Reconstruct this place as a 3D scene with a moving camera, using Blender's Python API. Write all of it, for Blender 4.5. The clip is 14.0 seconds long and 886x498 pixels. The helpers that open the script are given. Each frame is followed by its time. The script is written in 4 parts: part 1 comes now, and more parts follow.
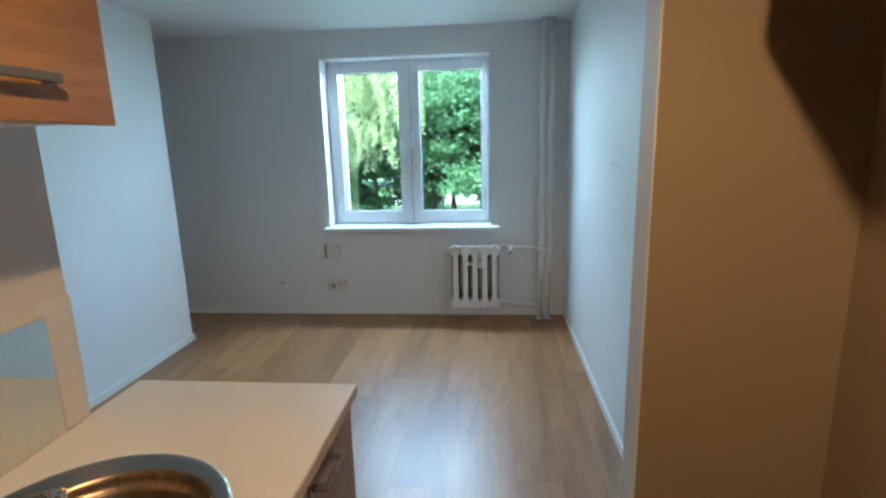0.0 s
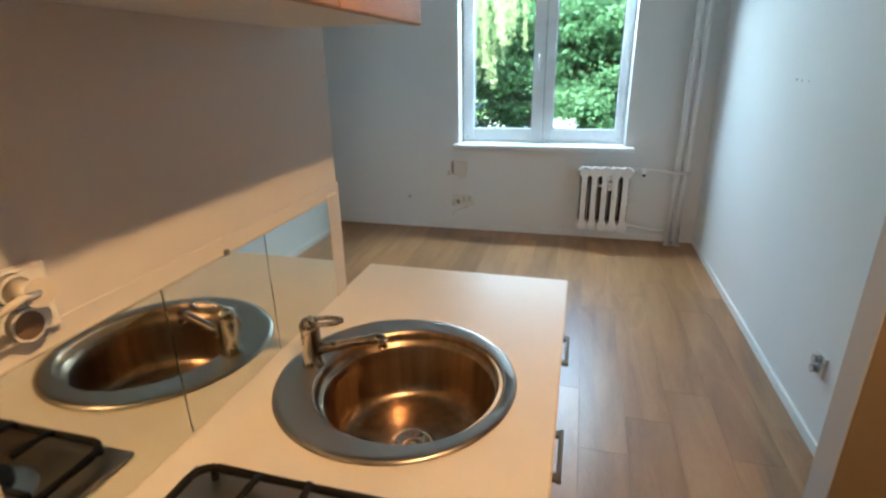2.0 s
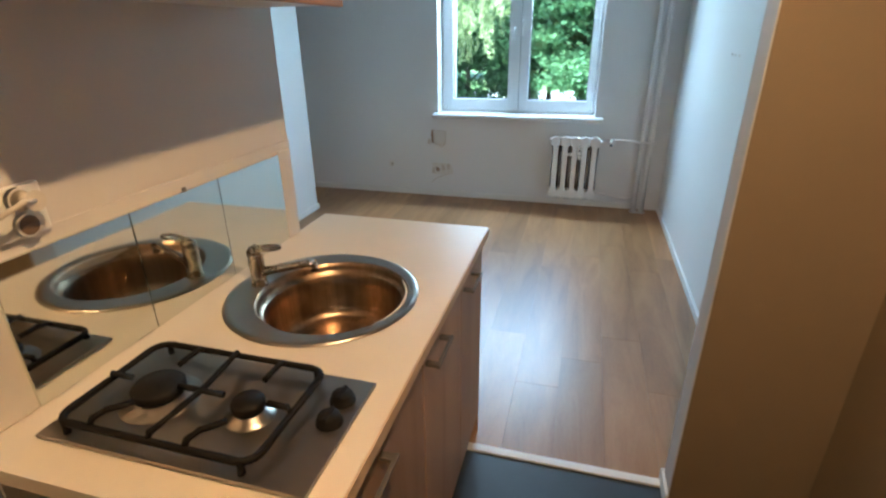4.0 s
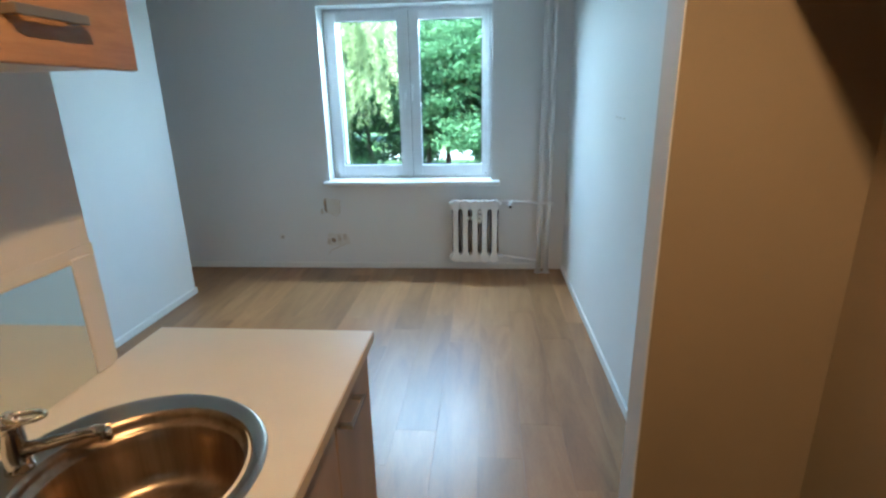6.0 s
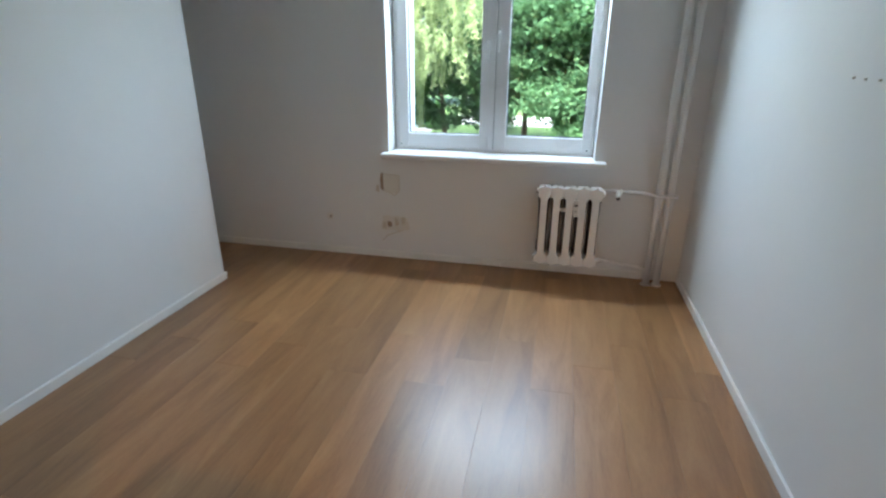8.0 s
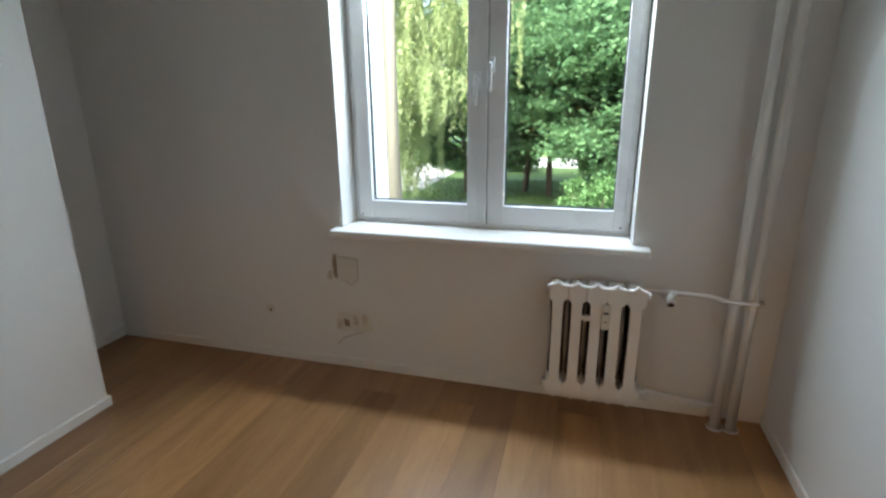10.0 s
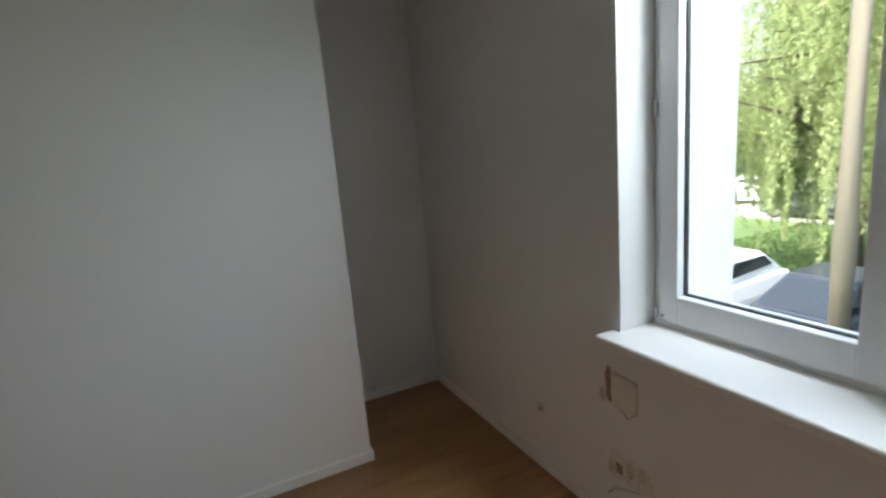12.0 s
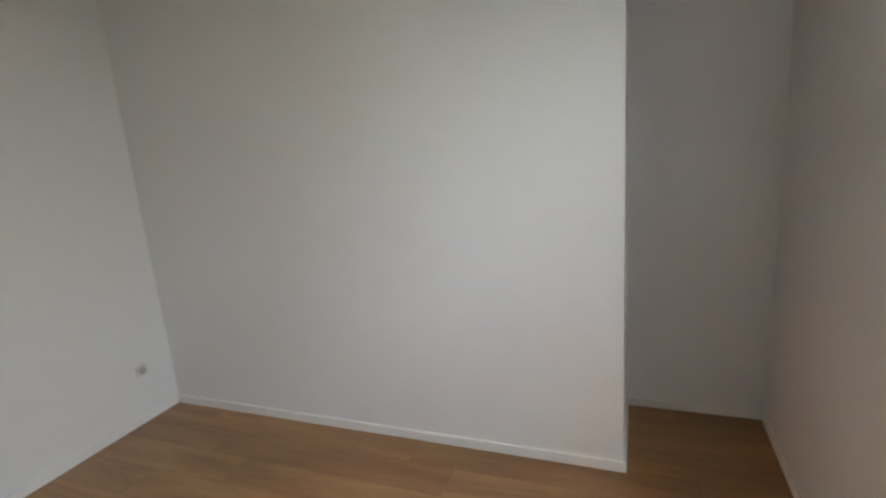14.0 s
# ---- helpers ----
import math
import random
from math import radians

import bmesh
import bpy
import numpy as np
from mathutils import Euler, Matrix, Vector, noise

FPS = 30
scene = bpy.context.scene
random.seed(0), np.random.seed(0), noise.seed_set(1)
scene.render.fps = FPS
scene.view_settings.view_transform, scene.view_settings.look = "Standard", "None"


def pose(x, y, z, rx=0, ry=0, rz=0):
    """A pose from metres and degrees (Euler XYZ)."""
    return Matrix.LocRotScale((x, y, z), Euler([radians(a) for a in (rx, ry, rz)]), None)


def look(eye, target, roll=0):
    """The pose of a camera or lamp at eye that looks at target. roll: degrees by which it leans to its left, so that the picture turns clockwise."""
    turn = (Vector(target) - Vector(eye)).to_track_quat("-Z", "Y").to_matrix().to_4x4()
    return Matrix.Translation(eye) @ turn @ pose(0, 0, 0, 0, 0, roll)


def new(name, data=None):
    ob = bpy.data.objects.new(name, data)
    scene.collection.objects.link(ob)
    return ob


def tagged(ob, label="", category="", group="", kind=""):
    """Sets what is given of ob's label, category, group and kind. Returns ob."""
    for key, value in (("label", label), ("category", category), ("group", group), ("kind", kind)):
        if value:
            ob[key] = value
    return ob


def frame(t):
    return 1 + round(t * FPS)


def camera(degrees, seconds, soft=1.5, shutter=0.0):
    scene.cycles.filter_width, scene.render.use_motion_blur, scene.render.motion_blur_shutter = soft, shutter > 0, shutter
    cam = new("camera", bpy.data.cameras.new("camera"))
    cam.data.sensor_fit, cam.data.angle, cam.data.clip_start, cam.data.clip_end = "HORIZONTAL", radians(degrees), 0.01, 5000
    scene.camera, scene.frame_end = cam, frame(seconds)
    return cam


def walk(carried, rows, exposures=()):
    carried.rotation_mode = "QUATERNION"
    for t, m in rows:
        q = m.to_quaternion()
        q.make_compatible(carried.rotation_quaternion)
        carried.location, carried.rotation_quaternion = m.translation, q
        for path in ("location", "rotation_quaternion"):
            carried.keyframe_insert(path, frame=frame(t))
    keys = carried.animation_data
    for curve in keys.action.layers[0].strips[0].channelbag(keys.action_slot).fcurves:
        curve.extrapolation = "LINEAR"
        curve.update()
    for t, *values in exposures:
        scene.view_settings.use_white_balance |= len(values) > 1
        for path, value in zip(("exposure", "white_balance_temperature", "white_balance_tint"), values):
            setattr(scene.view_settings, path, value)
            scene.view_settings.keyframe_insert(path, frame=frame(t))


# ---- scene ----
cam = camera(82.5, 14.0, soft=2.4, shutter=0.15)
PATH = [
    (0, (-0.624, -4.246, 1.488), (-0.813, -2.298, 1.076), -1.5),
    (0.5, (-0.669, -4.3, 1.495), (-1.085, -2.39, 1.076), -1.7),
    (1, (-0.805, -4.317, 1.483), (-1.354, -2.444, 1.047), -2.3),
    (1.5, (-0.914, -4.306, 1.476), (-1.415, -2.435, 0.976), -1.9),
    (2, (-0.974, -4.416, 1.461), (-1.469, -2.605, 0.771), -1.1),
    (2.2, (-0.977, -4.462, 1.463), (-1.526, -2.692, 0.71), -2.3),
    (4.3, (-0.678, -4.617, 1.478), (-1.135, -2.838, 0.687), 0.5),
    (4.5, (-0.671, -4.615, 1.488), (-1.043, -2.754, 0.857), 0.8),
    (5, (-0.642, -4.589, 1.491), (-0.945, -2.686, 0.956), 0.5),
    (5.5, (-0.657, -4.46, 1.48), (-0.928, -2.564, 0.903), -0.4),
    (6, (-0.678, -4.277, 1.48), (-0.841, -2.37, 0.9), -1.2),
    (6.5, (-0.651, -4.038, 1.47), (-0.774, -2.135, 0.866), -1.8),
    (7, (-0.662, -3.839, 1.456), (-0.899, -1.969, 0.789), 0.4),
    (7.5, (-0.761, -3.576, 1.435), (-1.119, -1.734, 0.743), 0.8),
    (8, (-0.86, -3.393, 1.407), (-1.27, -1.568, 0.702), 0.3),
    (10.5, (-0.834, -1.951, 1.402), (-1.464, -0.121, 0.898), -1.3),
    (10.7, (-0.839, -1.825, 1.400), (-1.690, -0.082, 0.926), -1.7),
    (11, (-0.846, -1.640, 1.400), (-1.958, -0.033, 0.972), -2.3),
    (11.5, (-0.852, -1.443, 1.442), (-2.253, -0.078, 1.023), -3.5),
    (12, (-0.802, -1.234, 1.461), (-2.567, -0.379, 1.067), -4.9),
    (12.5, (-0.766, -1.018, 1.477), (-2.694, -0.684, 1.063), -5.8),
    (13, (-0.858, -0.827, 1.48), (-2.801, -0.683, 1.026), -6.0),
    (13.5, (-0.932, -0.711, 1.487), (-2.88, -0.746, 1.031), -5.2),
    (13.6, (-0.911, -0.675, 1.481), (-2.853, -0.86, 1.038), -4.5),
    (13.8, (-0.878, -0.649, 1.503), (-2.779, -1.096, 1.072), -4.4),
    (14, (-0.892, -0.612, 1.52), (-2.708, -1.327, 1.08), -4.3),
]
EXPOSURES = [
    (0.0, 3.57, 5000, -3),
    (1.2, 3.72, 5250, -2),
    (2.2, 3.82, 5450, 0),
    (4.3, 3.80, 5000, -2),
    (5.5, 3.78, 4950, -4),
    (6.6, 3.60, 5000, -4),
    (7.3, 3.50, 5250, -4),
    (8.2, 3.42, 6050, 10),
    (10.3, 2.88, 6500, 9),
    (11.0, 2.47, 6650, 6),
    (12.0, 2.55, 6750, 12),
    (12.5, 2.72, 6750, 14),
    (13.0, 3.0, 6800, 14),
    (13.5, 3.0, 6850, 15),
    (14.0, 3.48, 7050, 17),
]
walk(cam, [(t, look(eye, target, roll)) for t, eye, target, roll in PATH], EXPOSURES)

# ---- world, sun, lamps ----
world = bpy.data.worlds.new("sky_world")
scene.world = world
world.use_nodes = True
wn = world.node_tree.nodes
sky = wn.new("ShaderNodeTexSky")
sky.sky_type = "NISHITA"
sky.sun_disc = False
sky.sun_elevation = radians(52)
sky.sun_rotation = radians(200)
sky.air_density, sky.dust_density = 1.0, 4.0
wn["Background"].inputs["Strength"].default_value = 0.15
world.node_tree.links.new(sky.outputs["Color"], wn["Background"].inputs["Color"])

sun = new("sun", bpy.data.lights.new("sun", "SUN"))
sun.data.energy, sun.data.angle, sun.data.color = 3.0, radians(50), (0.98, 0.99, 1.0)
sun.matrix_world = look((-6, -10, 20), (-2, 6, 0))

skylight = new("window_skylight", bpy.data.lights.new("window_skylight", "AREA"))
skylight.data.shape, skylight.data.size, skylight.data.size_y = "RECTANGLE", 1.04, 0.24
skylight.data.energy, skylight.data.color = 8.0, (0.78, 0.91, 1.0)
skylight.matrix_world = look((-1.317, 0.375, 2.14), (-1.317, -1.2, 1.05))


# ---- materials ----
def node_mat(name):
    m = bpy.data.materials.new(name)
    m.use_nodes = True
    nt = m.node_tree
    return m, nt, nt.nodes["Principled BSDF"]


def coords(nt, scale=(1, 1, 1), per_object=False):
    tc = nt.nodes.new("ShaderNodeTexCoord")
    mp = nt.nodes.new("ShaderNodeMapping")
    mp.inputs["Scale"].default_value = scale
    nt.links.new(tc.outputs["Object"], mp.inputs["Vector"])
    if per_object:
        oi = nt.nodes.new("ShaderNodeObjectInfo")
        mul = nt.nodes.new("ShaderNodeVectorMath")
        mul.operation = "SCALE"
        mul.inputs[0].default_value = (37.0, 61.0, 23.0)
        nt.links.new(oi.outputs["Random"], mul.inputs["Scale"])
        nt.links.new(mul.outputs["Vector"], mp.inputs["Location"])
        return mp.outputs["Vector"], oi.outputs["Random"]
    return mp.outputs["Vector"], None


def noise_tex(nt, vec, scale, detail=4.0, rough=0.55, dist=0.0):
    n = nt.nodes.new("ShaderNodeTexNoise")
    n.inputs["Scale"].default_value, n.inputs["Detail"].default_value = scale, detail
    n.inputs["Roughness"].default_value, n.inputs["Distortion"].default_value = rough, dist
    nt.links.new(vec, n.inputs["Vector"])
    return n.outputs["Fac"]


def ramp(nt, fac, stops):
    r = nt.nodes.new("ShaderNodeValToRGB")
    els = r.color_ramp.elements
    els[0].position, els[0].color = stops[0][0], (*stops[0][1], 1)
    els[1].position, els[1].color = stops[-1][0], (*stops[-1][1], 1)
    for p, c in stops[1:-1]:
        e = els.new(p)
        e.color = (*c, 1)
    nt.links.new(fac, r.inputs["Fac"])
    return r.outputs["Color"]


def mix(nt, fac, a, b, mode="MIX"):
    n = nt.nodes.new("ShaderNodeMix")
    n.data_type, n.blend_type = "RGBA", mode
    for sock, v in ((n.inputs[0], fac), (n.inputs[6], a), (n.inputs[7], b)):
        if isinstance(v, (int, float)):
            sock.default_value = v
        elif isinstance(v, tuple):
            sock.default_value = (*v, 1)
        else:
            nt.links.new(v, sock)
    return n.outputs[2]


def bump(nt, bsdf, height, strength, distance=0.002):
    b = nt.nodes.new("ShaderNodeBump")
    b.inputs["Strength"].default_value, b.inputs["Distance"].default_value = strength, distance
    nt.links.new(height, b.inputs["Height"])
    nt.links.new(b.outputs["Normal"], bsdf.inputs["Normal"])


def scaled(c, k):
    return tuple(v * k for v in c)


def plain(name, color, rough=0.5, metal=0.0, var=0.12, fine=60.0, coarse=3.0, relief=0.15, scale=(1, 1, 1), spec=0.5):
    """A surface with soft variation at two scales and fine relief."""
    m, nt, b = node_mat(name)
    vec, _ = coords(nt, scale)
    lo = noise_tex(nt, vec, coarse, 3.0)
    hi = noise_tex(nt, vec, fine, 4.0)
    c1 = ramp(nt, lo, [(0.3, scaled(color, 1 - var)), (0.7, scaled(color, 1 + var * 0.5))])
    c2 = mix(nt, hi, scaled(color, 1 - var * 0.6), scaled(color, 1 + var * 0.4))
    nt.links.new(mix(nt, 0.4, c1, c2), b.inputs["Base Color"])
    rr = nt.nodes.new("ShaderNodeMapRange")
    rr.inputs["To Min"].default_value, rr.inputs["To Max"].default_value = rough * 0.88, min(1.0, rough * 1.12)
    nt.links.new(lo, rr.inputs["Value"])
    nt.links.new(rr.outputs["Result"], b.inputs["Roughness"])
    b.inputs["Metallic"].default_value = metal
    b.inputs["Specular IOR Level"].default_value = spec
    if relief:
        bump(nt, b, hi, relief)
    return m


def wall_paint(name, color, seed=0.0):
    """Rolled white emulsion: orange-peel relief, trowel waves with painted-in shading, and faint scuffs."""
    m, nt, b = node_mat(name)
    vec, _ = coords(nt)
    wave_shade = noise_tex(nt, vec, 1.1 + seed, 3.0)
    mid = noise_tex(nt, vec, 7.0, 4.0)
    peel = noise_tex(nt, vec, 240.0, 2.0)
    # Broad blotches put the shading of wavy plaster into the colour.
    c = mix(nt, wave_shade, scaled(color, 0.90), color)
    c = mix(nt, mid, scaled(color, 0.965), c)
    scuff = ramp(nt, noise_tex(nt, vec, 19.0, 6.0, 0.7, 1.5), [(0.70, (1, 1, 1)), (0.80, (0.93, 0.92, 0.90))])
    c = mix(nt, 1.0, c, scuff, "MULTIPLY")
    nt.links.new(c, b.inputs["Base Color"])
    b.inputs["Roughness"].default_value = 0.62
    b.inputs["Specular IOR Level"].default_value = 0.35
    h = nt.nodes.new("ShaderNodeMath")
    h.operation = "MULTIPLY_ADD"
    h.inputs[1].default_value = 9.0
    nt.links.new(mid, h.inputs[0])
    nt.links.new(peel, h.inputs[2])
    bump(nt, b, h.outputs[0], 0.16, 0.0016)
    return m


def wood(name, dark, mid, light, rough, along="Y", grain=1.0, per_object=True, relief=0.08, stretch=0.6, fine_w=0.24, spec=0.5):
    m, nt, b = node_mat(name)
    s = {"X": (stretch, 9, 9), "Y": (9, stretch, 9), "Z": (9, 9, stretch)}[along]
    b.inputs["Specular IOR Level"].default_value = spec
    vec, rnd = coords(nt, s, per_object)
    broad = noise_tex(nt, vec, 0.9 * grain, 5.0, 0.6, 0.9)
    fine = noise_tex(nt, vec, 9.0 * grain, 5.0, 0.65, 0.3)
    streak = noise_tex(nt, vec, 28.0 * grain, 3.0, 0.6)
    c = ramp(nt, broad, [(0.28, dark), (0.5, mid), (0.72, light)])
    c = mix(nt, fine_w, c, ramp(nt, fine, [(0.3, dark), (0.65, light)]))
    c = mix(nt, 0.07, c, ramp(nt, streak, [(0.40, scaled(dark, 0.6)), (0.55, light)]))
    if rnd is not None:
        tone = ramp(nt, rnd, [(0.0, (0.84, 0.83, 0.82)), (0.5, (1.0, 1.0, 1.0)), (1.0, (1.13, 1.11, 1.08))])
        c = mix(nt, 1.0, c, tone, "MULTIPLY")
    nt.links.new(c, b.inputs["Base Color"])
    rr = nt.nodes.new("ShaderNodeMapRange")
    rr.inputs["To Min"].default_value, rr.inputs["To Max"].default_value = rough * 0.85, rough * 1.2
    nt.links.new(fine, rr.inputs["Value"])
    nt.links.new(rr.outputs["Result"], b.inputs["Roughness"])
    bump(nt, b, fine, relief, 0.0008)
    return m


def glass_pane(name):
    m = bpy.data.materials.new(name)
    m.use_nodes = True
    nt = m.node_tree
    nt.nodes.clear()
    out = nt.nodes.new("ShaderNodeOutputMaterial")
    tr, gl = nt.nodes.new("ShaderNodeBsdfTransparent"), nt.nodes.new("ShaderNodeBsdfGlossy")
    tr.inputs["Color"].default_value = (0.93, 0.96, 0.95, 1)
    gl.inputs["Roughness"].default_value = 0.01
    lw = nt.nodes.new("ShaderNodeLayerWeight")
    lw.inputs["Blend"].default_value = 0.5
    pw = nt.nodes.new("ShaderNodeMath")
    pw.operation = "POWER"
    pw.inputs[1].default_value = 4.0
    nt.links.new(lw.outputs["Facing"], pw.inputs[0])
    fr = nt.nodes.new("ShaderNodeMath")
    fr.operation = "MULTIPLY_ADD"
    fr.inputs[1].default_value, fr.inputs[2].default_value = 0.55, 0.035
    nt.links.new(pw.outputs[0], fr.inputs[0])
    mx = nt.nodes.new("ShaderNodeMixShader")
    nt.links.new(fr.outputs[0], mx.inputs[0])
    nt.links.new(tr.outputs[0], mx.inputs[1])
    nt.links.new(gl.outputs[0], mx.inputs[2])
    nt.links.new(mx.outputs[0], out.inputs["Surface"])
    return m


def glow(name, color, strength):
    m, nt, b = node_mat(name)
    b.inputs["Base Color"].default_value = (*color, 1)
    b.inputs["Emission Color"].default_value = (*color, 1)
    b.inputs["Emission Strength"].default_value = strength
    return m


def leaf_mat(name, dark, light):
    m, nt, b = node_mat(name)
    g = nt.nodes.new("ShaderNodeNewGeometry")
    vec, _ = coords(nt)
    clump = noise_tex(nt, vec, 0.7, 2.0)
    c = ramp(nt, g.outputs["Random Per Island"], [(0.0, dark), (1.0, light)])
    c = mix(nt, clump, scaled(dark, 0.8), c)
    nt.links.new(c, b.inputs["Base Color"])
    b.inputs["Roughness"].default_value = 0.6
    b.inputs["Specular IOR Level"].default_value = 0.15
    tr = nt.nodes.new("ShaderNodeBsdfTranslucent")
    nt.links.new(c, tr.inputs["Color"])
    mx = nt.nodes.new("ShaderNodeMixShader")
    mx.inputs[0].default_value = 0.5
    out = nt.nodes["Material Output"]
    nt.links.new(b.outputs[0], mx.inputs[1])
    nt.links.new(tr.outputs[0], mx.inputs[2])
    nt.links.new(mx.outputs[0], out.inputs["Surface"])
    return m


M_WALL = wall_paint("white_wall_paint", (0.82, 0.815, 0.80))
# Darker copy of the white; shade on kitchen wall and stub is mixed in.
M_WALL_K = wall_paint("dimmed_wall_paint", (0.655, 0.605, 0.56), 0.4)
M_CEIL = wall_paint("ceiling_paint", (0.80, 0.80, 0.79), 0.2)
M_PLANK = wood("oak_laminate", (0.200, 0.094, 0.035), (0.328, 0.168, 0.066), (0.425, 0.243, 0.105), 0.35, grain=0.85, stretch=1.3, fine_w=0.12, spec=0.7)
M_JOINT = plain("laminate_joint", (0.16, 0.09, 0.04), 0.6)
M_TRIM = plain("white_trim", (0.83, 0.82, 0.79), 0.4, var=0.08, relief=0.05)
M_VINYL = plain("blue_grey_floor_tile", (0.045, 0.055, 0.07), 0.35, var=0.3, fine=30)
M_PVC = plain("white_pvc", (0.80, 0.81, 0.82), 0.28, var=0.04, relief=0.03)
M_GASKET = plain("black_gasket", (0.02, 0.02, 0.022), 0.6)
M_GLASS = glass_pane("window_glass")
M_SILL = plain("white_sill_laminate", (0.80, 0.79, 0.77), 0.38, var=0.08, fine=180, relief=0.1)
M_IRON = plain("white_enamel_paint", (0.84, 0.83, 0.81), 0.62, var=0.08, fine=45, relief=0.35)
M_IRON_DARK = plain("dark_brown_iron", (0.045, 0.026, 0.018), 0.8, var=0.3, relief=0.4)
M_DARKHOLE = plain("dark_plastic", (0.015, 0.014, 0.013), 0.55)
M_BEECH_V = wood("oak_cabinet_front", (0.20, 0.088, 0.030), (0.33, 0.165, 0.064), (0.42, 0.235, 0.10), 0.42, "Y", 0.6, stretch=1.1, fine_w=0.3)
M_BEECH_B = wood("oak_base_front", (0.29, 0.175, 0.10), (0.37, 0.235, 0.14), (0.43, 0.28, 0.175), 0.42, "Z", 0.8, fine_w=0.15)
M_CARCASS = plain("white_melamine", (0.68, 0.66, 0.63), 0.45, var=0.06)
M_TOP = plain("cream_worktop", (0.74, 0.66, 0.55), 0.40, var=0.07, fine=320, coarse=5, relief=0.06)
M_EDGE = plain("worktop_edge", (0.62, 0.47, 0.32), 0.45, var=0.1)
M_STEEL = plain("brushed_steel", (0.38, 0.35, 0.315), 0.30, 1.0, var=0.06, fine=90, relief=0.04)
# Plain streaked steel; reflections of the dark, warm hall are tinted into it.
M_BOWL = plain("reflection_tinted_steel", (0.37, 0.275, 0.195), 0.30, 1.0, var=0.45, fine=9, relief=0.06, scale=(14, 14, 0.4))
M_CHROME = plain("chrome", (0.58, 0.55, 0.52), 0.10, 1.0, var=0.03, relief=0.0)
M_HANDLE = plain("bronze_grey_handle", (0.22, 0.19, 0.16), 0.45, 0.6, var=0.15)
M_CAST = plain("black_cast_iron", (0.008, 0.007, 0.006), 0.6, var=0.3, relief=0.2, spec=0.2)
M_MIRROR = plain("mirror_silver", (0.74, 0.76, 0.69), 0.045, 1.0, var=0.01, relief=0.0)
M_PANEL = plain("white_backsplash_panel", (0.66, 0.61, 0.56), 0.5, var=0.05)
M_SOCKET = plain("white_plastic", (0.72, 0.70, 0.66), 0.35, var=0.06, relief=0.03)
M_GREY_PL = plain("grey_plastic", (0.40, 0.41, 0.42), 0.4)
M_PLASTER = plain("bare_plaster", (0.63, 0.57, 0.49), 0.9, var=0.25, fine=70, relief=0.8)
M_GOUGE = plain("raw_brick_dust", (0.34, 0.25, 0.18), 0.95, var=0.4, fine=90, relief=1.0)
M_PATCH = plain("filler_patch", (0.74, 0.71, 0.65), 0.85, var=0.12, fine=50, relief=0.5)
M_COPPER = plain("copper_wire", (0.50, 0.26, 0.12), 0.4, 0.8)
M_BULB = glow("warm_bulb", (1.0, 0.54, 0.22), 330.0)
# Pale wall; warm lamplight and dimness are put into this brown.
M_HALL = wall_paint("warm_dimmed_hall_paint", (0.255, 0.193, 0.127), 0.3)
M_BROWN = plain("dark_brown_laminate", (0.16, 0.10, 0.06), 0.45, var=0.2)
M_FACADE = plain("white_render", (0.80, 0.80, 0.78), 0.85, var=0.08, relief=0.5)
M_GRASS = plain("grass", (0.07, 0.12, 0.025), 0.9, var=0.4, fine=8, coarse=0.4, relief=1.0)
M_ASPHALT = plain("asphalt", (0.10, 0.10, 0.10), 0.85, var=0.25, fine=30, coarse=0.6)
M_PAVE = plain("concrete_paving", (0.30, 0.29, 0.27), 0.85, var=0.15, fine=10, coarse=0.6)
M_BARK = plain("bark", (0.09, 0.065, 0.045), 0.9, var=0.4, fine=25, relief=1.0)
M_CONC = plain("beige_concrete", (0.105, 0.092, 0.066), 0.8, var=0.12, fine=30)
M_LEAF = leaf_mat("broad_leaf", (0.085, 0.175, 0.08), (0.185, 0.30, 0.125))
M_LEAF_D = leaf_mat("far_leaf", (0.045, 0.11, 0.035), (0.10, 0.18, 0.05))
M_WILLOW = leaf_mat("willow_leaf", (0.32, 0.39, 0.16), (0.62, 0.66, 0.38))
M_BUSH = leaf_mat("shrub_leaf", (0.10, 0.20, 0.07), (0.20, 0.33, 0.13))
M_GRASS_B = leaf_mat("grass_blade", (0.06, 0.11, 0.025), (0.13, 0.20, 0.05))
M_CARW = plain("white_car_paint", (0.78, 0.79, 0.80), 0.15, var=0.02, relief=0)
M_CARD = plain("dark_car_paint", (0.03, 0.035, 0.05), 0.15, var=0.05, relief=0)
M_CARG = plain("car_glass", (0.02, 0.025, 0.03), 0.06, var=0.02, relief=0)
M_TYRE = plain("tyre_rubber", (0.018, 0.018, 0.018), 0.8)


# ---- mesh helpers ----
def box(bm, x0, x1, y0, y1, z0, z1, bev=0.0, seg=2):
    t = bmesh.new()
    vs = [t.verts.new(v) for v in ((x0, y0, z0), (x1, y0, z0), (x1, y1, z0), (x0, y1, z0), (x0, y0, z1), (x1, y0, z1), (x1, y1, z1), (x0, y1, z1))]
    for f in ((3, 2, 1, 0), (4, 5, 6, 7), (0, 1, 5, 4), (1, 2, 6, 5), (2, 3, 7, 6), (3, 0, 4, 7)):
        t.faces.new([vs[i] for i in f])
    if bev:
        bmesh.ops.bevel(t, geom=t.edges[:], offset=bev, segments=seg, profile=0.5, affect="EDGES")
    join(bm, t)
    return bm


def join(bm, other):
    me = bpy.data.meshes.new("tmp")
    other.to_mesh(me)
    other.free()
    bm.from_mesh(me)
    bpy.data.meshes.remove(me)


